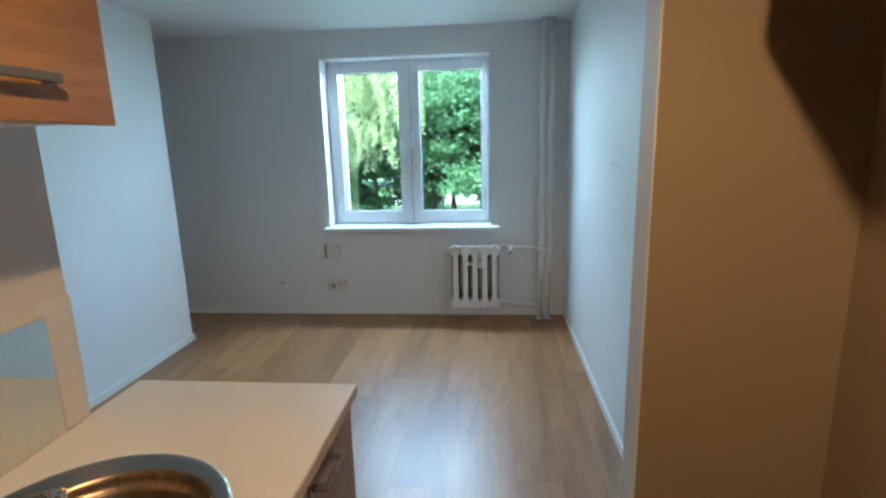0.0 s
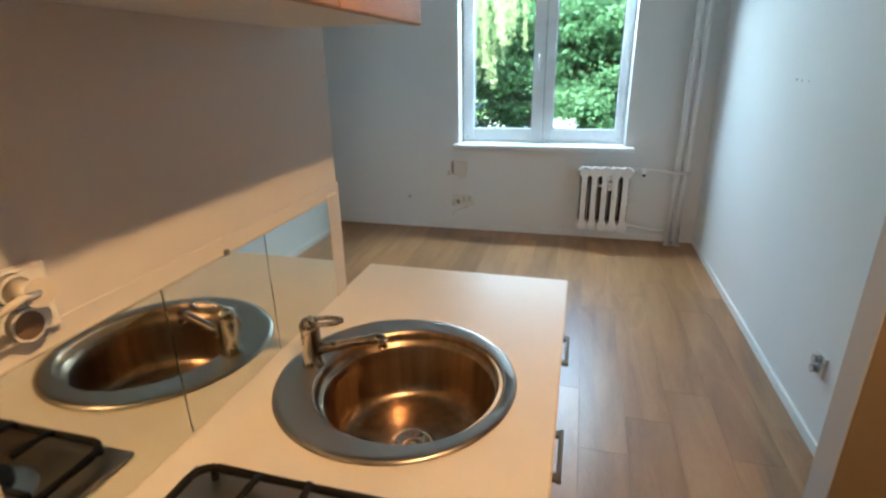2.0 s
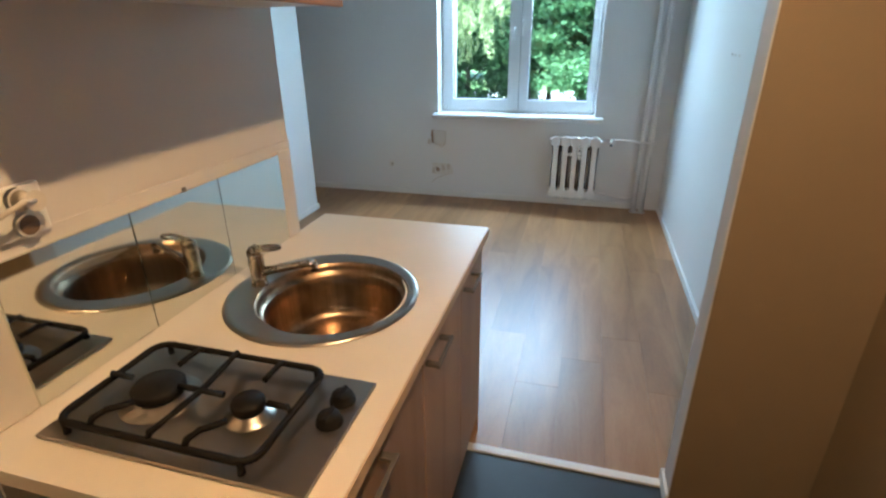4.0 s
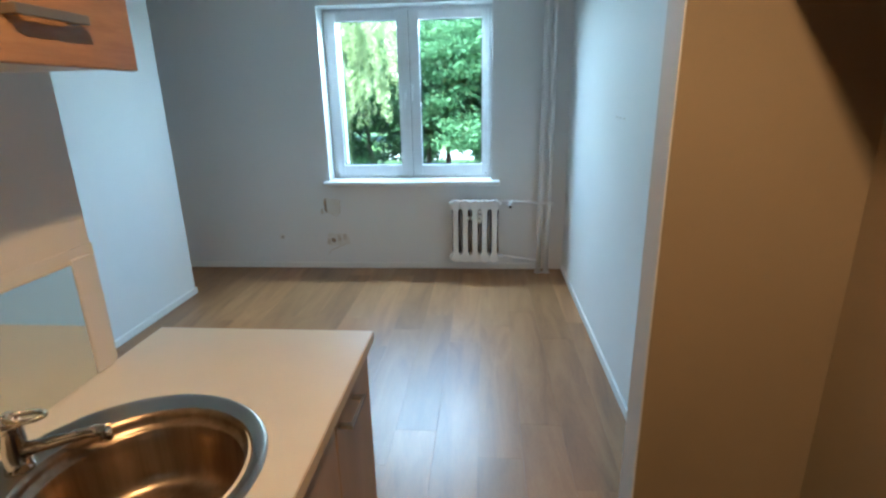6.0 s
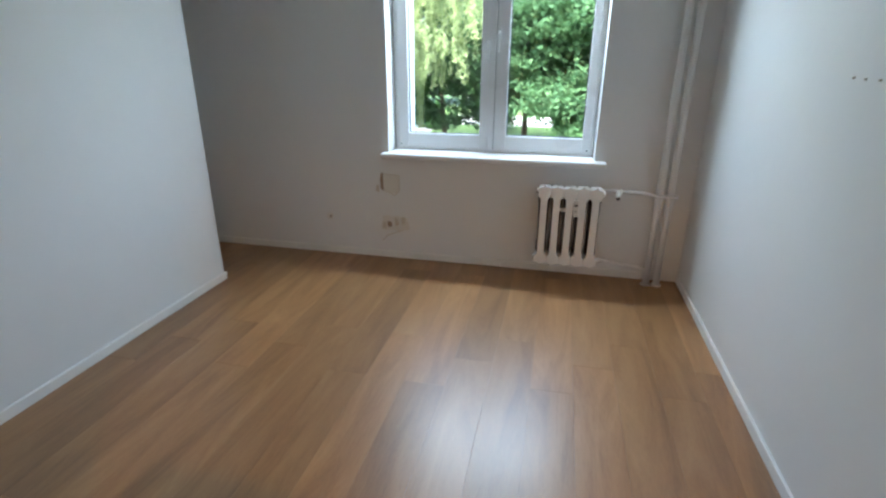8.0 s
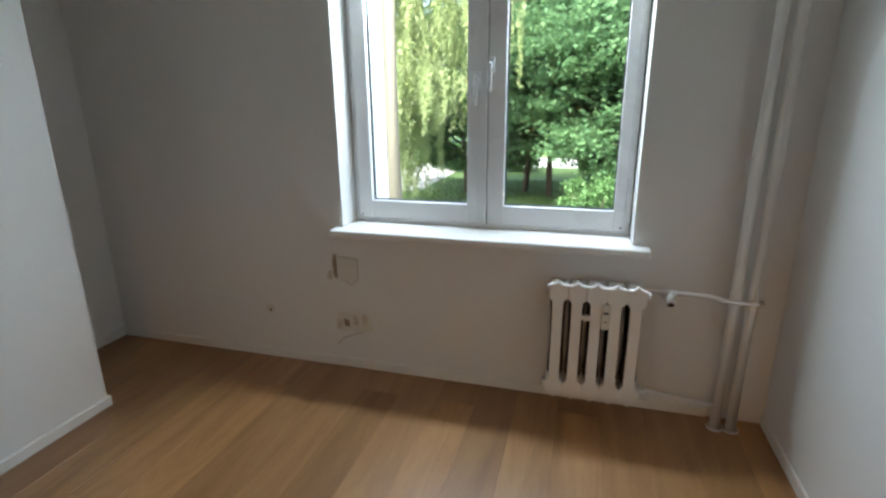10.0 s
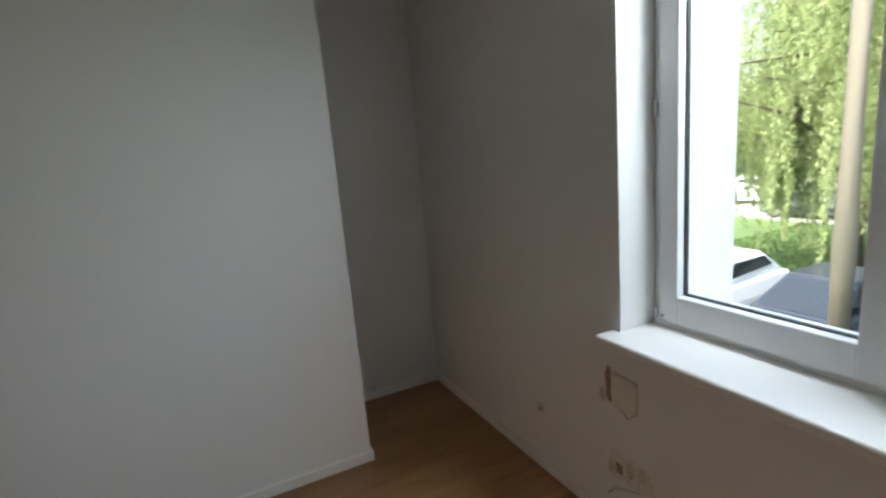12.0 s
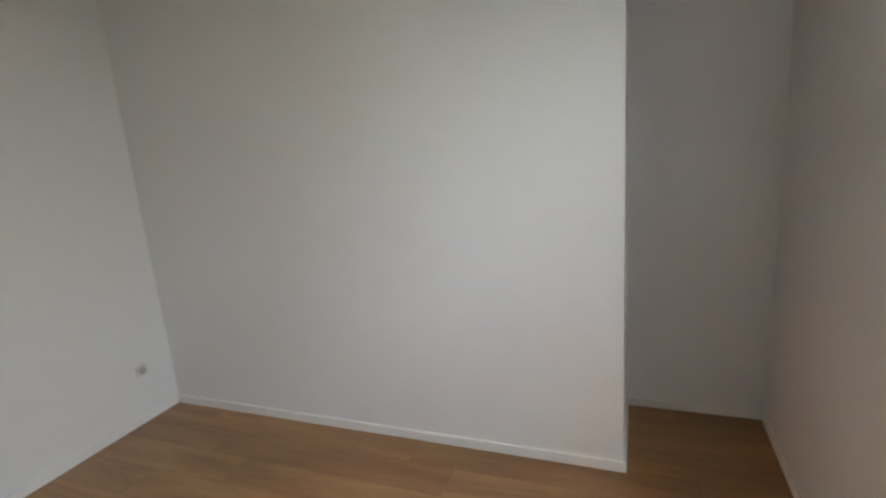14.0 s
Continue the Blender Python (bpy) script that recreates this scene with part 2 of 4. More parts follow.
def tube(bm, pts, r, seg=12, caps=True, radii=None):
    pts = [Vector(p) for p in pts]
    rings = []
    ref = None
    for i, p in enumerate(pts):
        d = (pts[min(i + 1, len(pts) - 1)] - pts[max(i - 1, 0)]).normalized()
        if ref is None:
            ref = Vector((0, 0, 1)) if abs(d.z) < 0.9 else Vector((1, 0, 0))
        u = d.cross(ref)
        u = u.normalized() if u.length > 1e-5 else d.orthogonal().normalized()
        v = d.cross(u).normalized()
        ref = v.cross(d)
        rr = radii[i] if radii else r
        rings.append([bm.verts.new(p + (u * math.cos(a) + v * math.sin(a)) * rr) for a in [2 * math.pi * k / seg for k in range(seg)]])
    for a, b in zip(rings, rings[1:]):
        for k in range(seg):
            f = bm.faces.new((a[k], a[(k + 1) % seg], b[(k + 1) % seg], b[k]))
            f.smooth = True
    if caps:
        bm.faces.new(rings[0][::-1])
        bm.faces.new(rings[-1])
    return bm


def lathe(bm, prof, c=(0, 0, 0), seg=48, sx=1.0, sy=1.0):
    """Turn a profile of (radius, z) about the upright axis through c."""
    rings = []
    for r, z in prof:
        rings.append([bm.verts.new((c[0] + r * sx * math.cos(2 * math.pi * k / seg), c[1] + r * sy * math.sin(2 * math.pi * k / seg), c[2] + z)) for k in range(seg)])
    for a, b in zip(rings, rings[1:]):
        for k in range(seg):
            f = bm.faces.new((a[k], a[(k + 1) % seg], b[(k + 1) % seg], b[k]))
            f.smooth = True
    return bm


def finish(bm, name, material):
    bmesh.ops.recalc_face_normals(bm, faces=bm.faces)
    me = bpy.data.meshes.new(name)
    bm.to_mesh(me)
    bm.free()
    me.materials.append(material)
    return me


def part(name, bm, material, parent, label=""):
    ob = new(name, finish(bm, name, material))
    ob.parent = parent
    ob.matrix_parent_inverse = parent.matrix_world.inverted() if parent.type != "EMPTY" else Matrix.Translation(-Vector(parent.location))
    return tagged(ob, label=label)


def thing(name, label, category, at=(0, 0, 0), group="", kind=""):
    ob = new(name)
    ob.empty_display_size = 0.05
    ob.location = at
    return tagged(ob, label, category, group, kind)


def solid(name, bm, material, label="", category="", group="", kind=""):
    return tagged(new(name, finish(bm, name, material)), label, category, group, kind)


def B(*a, **k):
    return box(bmesh.new(), *a, **k)


# ---- the large structure ----
CEIL = 2.395
XL, XA, YA = -2.991, -3.582, -0.656      # west wall, alcove wall, end of the west wall
YK, YS, XK = -3.222, -3.305, -1.590       # kitchen wall's end, south wall, kitchen wall
XJ, YJ0, YJ1 = -0.314, -3.235, -3.135    # jamb of the opening to the kitchen
XR, YB = 0.071, -6.30                    # hall's east wall and back wall
WX0, WX1, WZ0, WZ1 = -2.015, -0.622, 0.775, 2.178
YO = 0.52

bm = bmesh.new()
box(bm, XA - 0.2, WX0, 0, YO, -0.2, CEIL + 0.2)
box(bm, WX1, 0.30, 0, YO, -0.2, CEIL + 0.2)
box(bm, WX0, WX1, 0, YO, -0.2, WZ0 - 0.02)
box(bm, WX0, WX1, 0, YO, WZ1, CEIL + 0.2)
wall_north = solid("wall_north", bm, M_WALL, "white painted wall with a two-pane window and repair patches", "wall", kind="structure")
wall_east = solid("wall_east", B(0, 0.25, YJ1, 0, -0.2, CEIL + 0.2), M_WALL, "plain white painted wall with a baseboard", "wall", kind="structure")
bm = bmesh.new()
box(bm, XL - 0.12, XL, YS, YA, 0, CEIL)
box(bm, XA, XL - 0.12, YA - 0.10, YA, 0, CEIL)
wall_west = solid("wall_west", bm, M_WALL, "white painted wall ending at a shallow alcove", "wall", kind="structure")
solid("wall_alcove", B(XA - 0.2, XA, YA - 0.1, 0, -0.2, CEIL + 0.2), M_WALL, "white painted back wall of the shallow alcove", "wall", kind="structure")
bm = bmesh.new()
box(bm, XL - 0.12, XK - 0.10, YS - 0.10, YS, 0, CEIL)
wall_south = solid("wall_south", bm, M_WALL, "white painted wall behind the kitchen corner", "wall", kind="structure")
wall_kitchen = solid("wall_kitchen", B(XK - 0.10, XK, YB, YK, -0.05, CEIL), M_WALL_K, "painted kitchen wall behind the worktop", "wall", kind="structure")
bm = bmesh.new()
box(bm, XJ, XR + 0.2, YJ0 + 0.004, YJ1, 0, CEIL)
# White stub, its shade put in with a darker paint.
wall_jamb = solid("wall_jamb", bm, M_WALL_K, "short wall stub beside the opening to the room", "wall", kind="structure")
# Thin sheet that carries the hall side's warm, dim light as colour.
solid("wall_jamb_hall", B(XJ + 0.003, XR + 0.2, YJ0, YJ0 + 0.004, 0, CEIL), M_HALL, "hall side of the wall stub, warm dim light in its colour", "wall", kind="structure")
# Unseen header, added to stop the bulb mirroring in the window.
solid("lamp_block_header", B(XK, XJ, YJ0, YJ1, 2.06, CEIL), M_WALL, "unseen white header added to block lamp light over the opening", "wall", kind="structure")
solid("wall_hall", B(XR, XR + 0.2, YB, YJ0, 0, CEIL), M_HALL, "hall wall beside the kitchen, warm dim light in its colour", "wall", kind="structure")
solid("wall_back", B(XK - 0.1, XR + 0.2, YB - 0.1, YB, 0, CEIL), M_HALL, "wall closing the hall, warm dim light in its colour", "wall", kind="structure")
ceiling = solid("ceiling", B(XA, 0.0, YB, 0.0, CEIL, CEIL + 0.15), M_CEIL, "white painted ceiling", "ceiling", kind="structure")
solid("hall_ceiling", B(0.0, XR + 0.2, YB, YJ1, CEIL, CEIL + 0.15), M_CEIL, "white painted hall ceiling", "ceiling", kind="structure")
floor = solid("floor", B(XA, 0.0, YS, 0.0, -0.10, -0.009), M_JOINT, "oak laminate floor in staggered long planks", "floor", kind="structure")
solid("kitchen_floor", B(XK, XR, YB, YJ0 + 0.087, -0.10, -0.002), M_VINYL, "dark blue-grey smooth kitchen floor", "floor", kind="structure")
bm = box(bmesh.new(), -1.02, XJ + 0.004, -3.165, -3.130, -0.004, 0.006, 0.003)
solid("threshold", bm, M_TRIM, "thin white threshold strip between two floors", "trim", kind="structure")


def skirting(name, x0, x1, y0, y1):
    bm = box(bmesh.new(), x0, x1, y0, y1, 0.0, 0.052, 0.004)
    return solid(name, bm, M_TRIM, "slim white plastic baseboard along the wall", "baseboard", kind="structure")


skirting("baseboard_west", XL, XL + 0.013, YS + 0.014, YA + 0.013)
skirting("baseboard_end", XA + 0.013, XL - 0.001, YA + 0.0005, YA + 0.013)
skirting("baseboard_alcove", XA, XA + 0.012, YA + 0.013, -0.013)
skirting("baseboard_north", XA + 0.012, -0.235, -0.013, 0.0)
skirting("baseboard_east", -0.013, 0.0, YJ1 + 0.013, -0.013)
skirting("baseboard_stub", XJ - 0.012, -0.013, YJ1, YJ1 + 0.012)
skirting("baseboard_jamb", XJ - 0.012, XJ, YJ0 - 0.012, YJ1)
skirting("baseboard_south", XL + 0.013, XK - 0.10, YS, YS + 0.013)

# ---- window ----
window = thing("window_1", "white plastic two-sash window with closed sashes and handles", "window", (-1.317, 0.19, WZ0), kind="structure")
FY0, FY1 = 0.150, 0.222
bm = bmesh.new()
FW = 0.045
box(bm, WX0 + 0.004, WX0 + 0.004 + FW, FY0 + 0.012, FY1, WZ0 + 0.012, WZ1 - 0.002, 0.003)
box(bm, WX1 - 0.004 - FW, WX1 - 0.004, FY0 + 0.012, FY1, WZ0 + 0.012, WZ1 - 0.002, 0.003)
box(bm, WX0 + 0.004 + FW, WX1 - 0.004 - FW, FY0 + 0.012, FY1, WZ1 - 0.002 - FW, WZ1 - 0.002, 0.003)
box(bm, WX0 + 0.004 + FW, WX1 - 0.004 - FW, FY0 + 0.012, FY1, WZ0 + 0.012, WZ0 + 0.012 + FW, 0.003)
part("window_frame", bm, M_PVC, window)
XM = -1.303


def sash(x0, x1, z0, z1, glass):
    g0, g1, h0, h1 = glass
    bm = bmesh.new()
    box(bm, x0, g0, FY0, FY1 - 0.012, z0, z1, 0.005)
    box(bm, g1, x1, FY0, FY1 - 0.012, z0, z1, 0.005)
    box(bm, g0 - 0.002, g1 + 0.002, FY0 + 0.001, FY1 - 0.013, h1, z1, 0.005)
    box(bm, g0 - 0.002, g1 + 0.002, FY0 + 0.001, FY1 - 0.013, z0, h0, 0.005)
    s = part("sash", bm, M_PVC, window)
    bm = bmesh.new()
    e = 0.005
    box(bm, g0, g0 + e, 0.181, 0.199, h0, h1)
    box(bm, g1 - e, g1, 0.181, 0.199, h0, h1)
    box(bm, g0 + e, g1 - e, 0.181, 0.199, h0, h0 + e)
    box(bm, g0 + e, g1 - e, 0.181, 0.199, h1 - e, h1)
    part("gasket", bm, M_GASKET, s, "thin dark glazing gasket")
    bm = B(g0 + 0.001, g1 - 0.001, 0.186, 0.192, h0 + 0.001, h1 - 0.001)
    p = part("pane", bm, M_GLASS, s, "clear window glass")
    p.visible_shadow = False
    return s


GZ0, GZ1 = 0.908, 2.078
sash(-1.986, XM - 0.003, 0.812, 2.152, (-1.912, -1.402, GZ0, GZ1))
sash(XM + 0.003, -0.651, 0.812, 2.152, (-1.218, -0.703, GZ0, GZ1))
part("astragal", B(XM - 0.044, XM - 0.003, FY0 - 0.010, FY0 + 0.003, 0.815, 2.150, 0.004), M_PVC, window)
# The gap's shade is drawn as a grey strip.
part("sash_gap", B(XM - 0.003, XM + 0.003, FY0 + 0.002, FY0 + 0.012, 0.815, 2.150), M_GREY_PL, window, "narrow grey strip drawing the shaded gap between sashes")


def window_handle(x, z, up):
    bm = bmesh.new()
    box(bm, x - 0.014, x + 0.014, 0.128, 0.141, z - 0.035, z + 0.035, 0.004)
    tube(bm, [(x, 0.130, z), (x, 0.108, z)], 0.009)
    pts = [(x, 0.108, z - 0.012), (x, 0.098, z + 0.010), (x, 0.094, z + 0.06), (x, 0.099, z + 0.115)]
    if not up:
        pts = [(a, b, 2 * z - c) for a, b, c in pts]
    tube(bm, pts, 0.009, 10, True, [0.009, 0.011, 0.010, 0.007])
    part("window_handle", bm, M_PVC, window, "white curved window handle")


window_handle(XM - 0.048, 1.50, False)
window_handle(XM + 0.018, 1.56, False)
for x in (-2.0, -0.637):
    part("hinge_cap", box(bmesh.new(), x - 0.005, x + 0.005, 0.148, 0.160, 0.815, 0.85, 0.003), M_PVC, window)
    part("hinge_cap", box(bmesh.new(), x - 0.005, x + 0.005, 0.148, 0.160, 1.50, 1.55, 0.003), M_PVC, window)
    part("drain_cap", box(bmesh.new(), x - 0.004 + (0.03 if x < -1 else -0.03), x + 0.004 + (0.03 if x < -1 else -0.03), 0.148, 0.154, 0.826, 0.834), M_GASKET, window)

bm = bmesh.new()
box(bm, -2.052, -0.550, -0.086, 0.002, 0.757, 0.793, 0.010, 3)
box(bm, WX0 + 0.001, WX1 - 0.001, -0.02, FY1 - 0.05, 0.758, 0.7925, 0.001)
window_sill = part("window_sill", bm, M_SILL, window, "thick white laminate window sill with rounded edge")
bm = bmesh.new()
box(bm, WX0 + 0.002, WX1 - 0.002, FY1, YO + 0.04, 0.77, 0.784, 0.003)
part("outer_sill", bm, M_TRIM, window)
bm = bmesh.new()
box(bm, WX0 - 0.02, WX0 + 0.045, FY1, YO + 0.002, 0.70, WZ1 + 0.1)
box(bm, WX1 - 0.045, WX1 + 0.02, FY1, YO + 0.002, 0.70, WZ1 + 0.1)
part("outer_reveal", bm, M_FACADE, window, "bright white rendered outer reveal")


# ---- kitchen ----
CT = 0.87
CX0, CX1 = XK + 0.003, -0.982
CY0, CY1 = -4.243, -3.042
SINK = (-1.297, -3.607)
SR = 0.240
BOWL = (-1.270, -3.607)
BR = 0.176

worktop = thing("worktop", "cream laminate worktop with cut-outs for sink and hob", "worktop", (CX0, CY0, CT - 0.03))


def plate_with_hole(bm, x0, x1, y0, y1, z0, z1, c, r, seg=64):
    """A flat slab with a round hole through it."""
    ring_t, ring_b, out_t, out_b = [], [], [], []
    angles = [2 * math.pi * k / seg for k in range(seg)] + [math.atan2(v - c[1], u - c[0]) % (2 * math.pi) for u in (x0, x1) for v in (y0, y1)]
    angles.sort()
    seg = len(angles)
    for a in angles:
        ca, sa = math.cos(a), math.sin(a)
        tx = ((x1 - c[0]) if ca > 0 else (x0 - c[0])) / ca if abs(ca) > 1e-9 else 1e9
        ty = ((y1 - c[1]) if sa > 0 else (y0 - c[1])) / sa if abs(sa) > 1e-9 else 1e9
        t = min(tx, ty)
        for lst, rr, z in ((ring_t, r, z1), (ring_b, r, z0), (out_t, t, z1), (out_b, t, z0)):
            lst.append(bm.verts.new((c[0] + ca * rr, c[1] + sa * rr, z)))
    for k in range(seg):
        j = (k + 1) % seg
        bm.faces.new((ring_t[k], out_t[k], out_t[j], ring_t[j]))
        bm.faces.new((ring_b[j], out_b[j], out_b[k], ring_b[k]))
        bm.faces.new((out_t[k], out_b[k], out_b[j], out_t[j]))
        bm.faces.new((ring_t[j], ring_b[j], ring_b[k], ring_t[k]))
    return bm


bm = bmesh.new()
box(bm, CX0, CX1, SINK[1] + 0.235, CY1, CT - 0.03, CT)
plate_with_hole(bm, CX0, CX1, SINK[1] - 0.235, SINK[1] + 0.235, CT - 0.03, CT, SINK, 0.205)
box(bm, CX0, CX1, CY0, SINK[1] - 0.235, CT - 0.03, CT)
part("slab", bm, M_TOP, worktop)
bm = bmesh.new()
box(bm, CX1, CX1 + 0.003, CY0, CY1, CT - 0.029, CT - 0.002)
box(bm, CX0, CX1, CY1, CY1 + 0.003, CT - 0.029, CT - 0.002)
part("edge_band", bm, M_EDGE, worktop, "pale brown worktop edge band")


def bow_handle(parent, x, y, z, length=0.155, out=0.030, w=0.014):
    """A flat bow handle on a front that faces +x: a bar carried on two posts."""
    bm = bmesh.new()
    box(bm, x + out - 0.009, x + out, y - length / 2, y + length / 2, z - w / 2, z + w / 2, 0.0018)
    for s in (-1, 1):
        yc = y + s * (length / 2 - 0.010)
        box(bm, x, x + out - 0.008, yc - 0.008, yc + 0.008, z - w / 2 + 0.0006, z + w / 2 - 0.0006, 0.0012)
    return part("handle", bm, M_HANDLE, parent, "satin bronze-grey bow handle")


def base_unit(y0, y1, label, handle_y):
    ob = thing("base_cabinet", label, "cabinet", (CX0, y0, 0), "kitchen base cabinets")
    xf = -0.998
    zt = CT - 0.031
    bm = bmesh.new()
    box(bm, CX0 + 0.02, xf - 0.021, y0, y0 + 0.016, 0.09, CT - 0.20)
    box(bm, CX0 + 0.02, xf - 0.021, y1 - 0.016, y1, 0.09, CT - 0.20)
    box(bm, CX0 + 0.02, xf - 0.021, y0 + 0.016, y1 - 0.016, 0.09, 0.106)
    box(bm, CX0 + 0.02, CX0 + 0.026, y0 + 0.016, y1 - 0.016, 0.106, zt)
    part("body", bm, M_CARCASS, ob)
    d = part("door", box(bmesh.new(), xf - 0.019, xf, y0 + 0.0025, y1 - 0.0025, 0.10, zt - 0.006, 0.002), M_BEECH_B, ob, "wood-grain cabinet door")
    bow_handle(d, xf, handle_y, 0.782, 0.132, 0.034, 0.010)
    part("plinth", B(xf - 0.075, xf - 0.06, y0, y1, 0.0, 0.092), M_BROWN, ob, "dark reddish-brown plinth")
    return ob


base_unit(-3.364, -3.064, "narrow wood-grain base cabinet at the worktop's end", -3.280)
base_unit(-3.734, -3.366, "wood-grain base cabinet under the round sink", -3.650)
base_unit(-4.241, -3.736, "wood-grain base cabinet under the gas hob", -4.045)
solid_end = thing("end_panel", "wood-grain end panel closing the cabinet row", "panel", (CX0, -3.062, 0))
part("board", box(bmesh.new(), CX0 + 0.005, -1.000, -3.0625, -3.0465, 0.0, CT - 0.031, 0.001), M_BEECH_B, solid_end)

# sink
sink = thing("kitchen_sink", "round stainless steel sink set in the worktop", "sink", (*SINK, CT))
SEG = 72


def ring(bm, c, r, z):
    return [bm.verts.new((c[0] + r * math.cos(2 * math.pi * k / SEG), c[1] + r * math.sin(2 * math.pi * k / SEG), z)) for k in range(SEG)]


def skin(bm, rings):
    for a, b in zip(rings, rings[1:]):
        for k in range(SEG):
            f = bm.faces.new((a[k], a[(k + 1) % SEG], b[(k + 1) % SEG], b[k]))
            f.smooth = True
    return bm


bm = bmesh.new()
skin(bm, [ring(bm, SINK, SR, CT + 0.0005), ring(bm, SINK, SR - 0.002, CT + 0.004), ring(bm, SINK, SR - 0.008, CT + 0.0065),
          ring(bm, SINK, SR - 0.018, CT + 0.005), ring(bm, BOWL, BR + 0.020, CT + 0.005), ring(bm, BOWL, BR + 0.013, CT + 0.0035)])
part("rim", bm, M_STEEL, sink, "brushed steel rim with tap ledge")
bm = bmesh.new()
prof = [(BR + 0.013, 0.0035), (BR + 0.008, -0.001), (BR + 0.006, -0.010), (BR + 0.004, -0.021), (BR - 0.004, -0.024), (BR - 0.0065, -0.028), (BR - 0.008, -0.06), (BR - 0.010, -0.118), (BR - 0.013, -0.134), (BR - 0.020, -0.147), (BR - 0.032, -0.154), (BR - 0.06, -0.1565), (0.060, -0.159), (0.046, -0.161)]
skin(bm, [ring(bm, BOWL, r, CT + z) for r, z in prof])
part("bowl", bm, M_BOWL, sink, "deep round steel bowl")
bm = lathe(bmesh.new(), [(0.047, -0.159), (0.044, -0.1575), (0.036, -0.160), (0.030, -0.166), (0.012, -0.166), (0.010, -0.158), (0.004, -0.157), (0.0001, -0.157)], (*BOWL, CT), 32)
part("drain", bm, M_CHROME, sink, "chrome drain strainer")

# tap
FX, FY = -1.480, -3.608
tap = thing("kitchen_tap", "chrome single-lever tap with a low swivel spout", "tap", (FX, FY, CT + 0.005))
bm = lathe(bmesh.new(), [(0.023, 0.0), (0.022, 0.006), (0.0195, 0.010), (0.019, 0.04), (0.020, 0.066), (0.0195, 0.078)], (FX, FY, CT + 0.005), 28)
part("tap_body", bm, M_CHROME, tap)
bm = lathe(bmesh.new(), [(0.0197, 0.078), (0.0205, 0.082), (0.0205, 0.094), (0.015, 0.103), (0.0001, 0.106)], (FX, FY, CT + 0.005), 28)
top = part("lever_cap", bm, M_CHROME, tap)
bm = bmesh.new()
loop = [(FX + 0.040 + 0.034 * math.cos(a), FY - 0.003 + 0.015 * math.sin(a), CT + 0.112 + 0.004 * math.cos(a)) for a in [2 * math.pi * k / 20 for k in range(21)]]
tube(bm, loop, 0.0052, 10, False)
tube(bm, [(FX - 0.004, FY, CT + 0.100), (FX + 0.006, FY, CT + 0.108), (FX + 0.014, FY - 0.001, CT + 0.109)], 0.010, 12, True, [0.013, 0.011, 0.008])
part("lever", bm, M_CHROME, top, "chrome lever")
bm = bmesh.new()
tube(bm, [(FX + 0.015, FY + 0.003, CT + 0.042), (FX + 0.06, FY + 0.013, CT + 0.052), (FX + 0.10, FY + 0.022, CT + 0.060), (FX + 0.13, FY + 0.029, CT + 0.066), (FX + 0.148, FY + 0.033, CT + 0.064)],
     0.011, 14, True, [0.014, 0.012, 0.011, 0.011, 0.012])
tube(bm, [(FX + 0.143, FY + 0.032, CT + 0.066), (FX + 0.145, FY + 0.032, CT + 0.046)], 0.011, 14)
part("spout", bm, M_CHROME, tap)

# gas hob
HX0, HX1, HY0, HY1 = -1.520, -1.030, -4.178, -3.912
hob = thing("gas_hob", "two-burner steel gas hob with black pan supports", "hob", (HX0, HY0, CT))
bm = box(bmesh.new(), HX0, HX1, HY0, HY1, CT + 0.0005, CT + 0.008, 0.003)
part("plate", bm, M_STEEL, hob, "brushed stainless steel plate")
HC = CT + 0.008


def burner(x, y, r):
    bm = lathe(bmesh.new(), [(r * 1.55, 0.0), (r * 1.5, 0.003), (r * 1.1, 0.004), (r * 0.95, 0.013), (0.0001, 0.013)], (x, y, HC), 36)
    b = part("burner", bm, M_STEEL, hob, "steel burner base")
    bm = lathe(bmesh.new(), [(r * 0.92, 0.013), (r * 1.0, 0.016), (r * 1.02, 0.028), (r * 0.92, 0.033), (0.0001, 0.034)], (x, y, HC), 36)
    part("burner_cap", bm, M_CAST, b, "black burner cap")


burner(-1.385, -4.050, 0.044)
burner(-1.205, -4.048, 0.028)


def knob(x, y):
    bm = lathe(bmesh.new(), [(0.023, 0.0), (0.0225, 0.005), (0.020, 0.007), (0.019, 0.015), (0.016, 0.018), (0.0001, 0.0175)], (x, y, HC), 28)
    box(bm, x - 0.004, x + 0.004, y - 0.018, y + 0.018, HC + 0.015, HC + 0.021, 0.002)
    part("knob", bm, M_CAST, hob, "black control knob")


knob(-1.068, -3.975)
knob(-1.066, -4.030)
GZ = HC + 0.034
gx0, gx1, gy0, gy1 = HX0 + 0.030, HX0 + 0.398, HY0 + 0.018, HY1 - 0.018


def rounded_loop(x0, x1, y0, y1, r, z, n=6):
    pts = []
    for cx, cy, a0 in ((x1 - r, y1 - r, 0), (x0 + r, y1 - r, 90), (x0 + r, y0 + r, 180), (x1 - r, y0 + r, 270)):
        pts += [(cx + r * math.cos(radians(a0 + 90 * k / n)), cy + r * math.sin(radians(a0 + 90 * k / n)), z) for k in range(n + 1)]
    return pts + [pts[0]]


bm = tube(bmesh.new(), rounded_loop(gx0, gx1, gy0, gy1, 0.028, GZ - 0.012), 0.0066, 8, False)
grid_frame = part("pan_support", bm, M_CAST, hob, "black enamelled pan support frame")


def prong(pts):
    part("prong", tube(bmesh.new(), pts, 0.0058, 8), M_CAST, grid_frame)


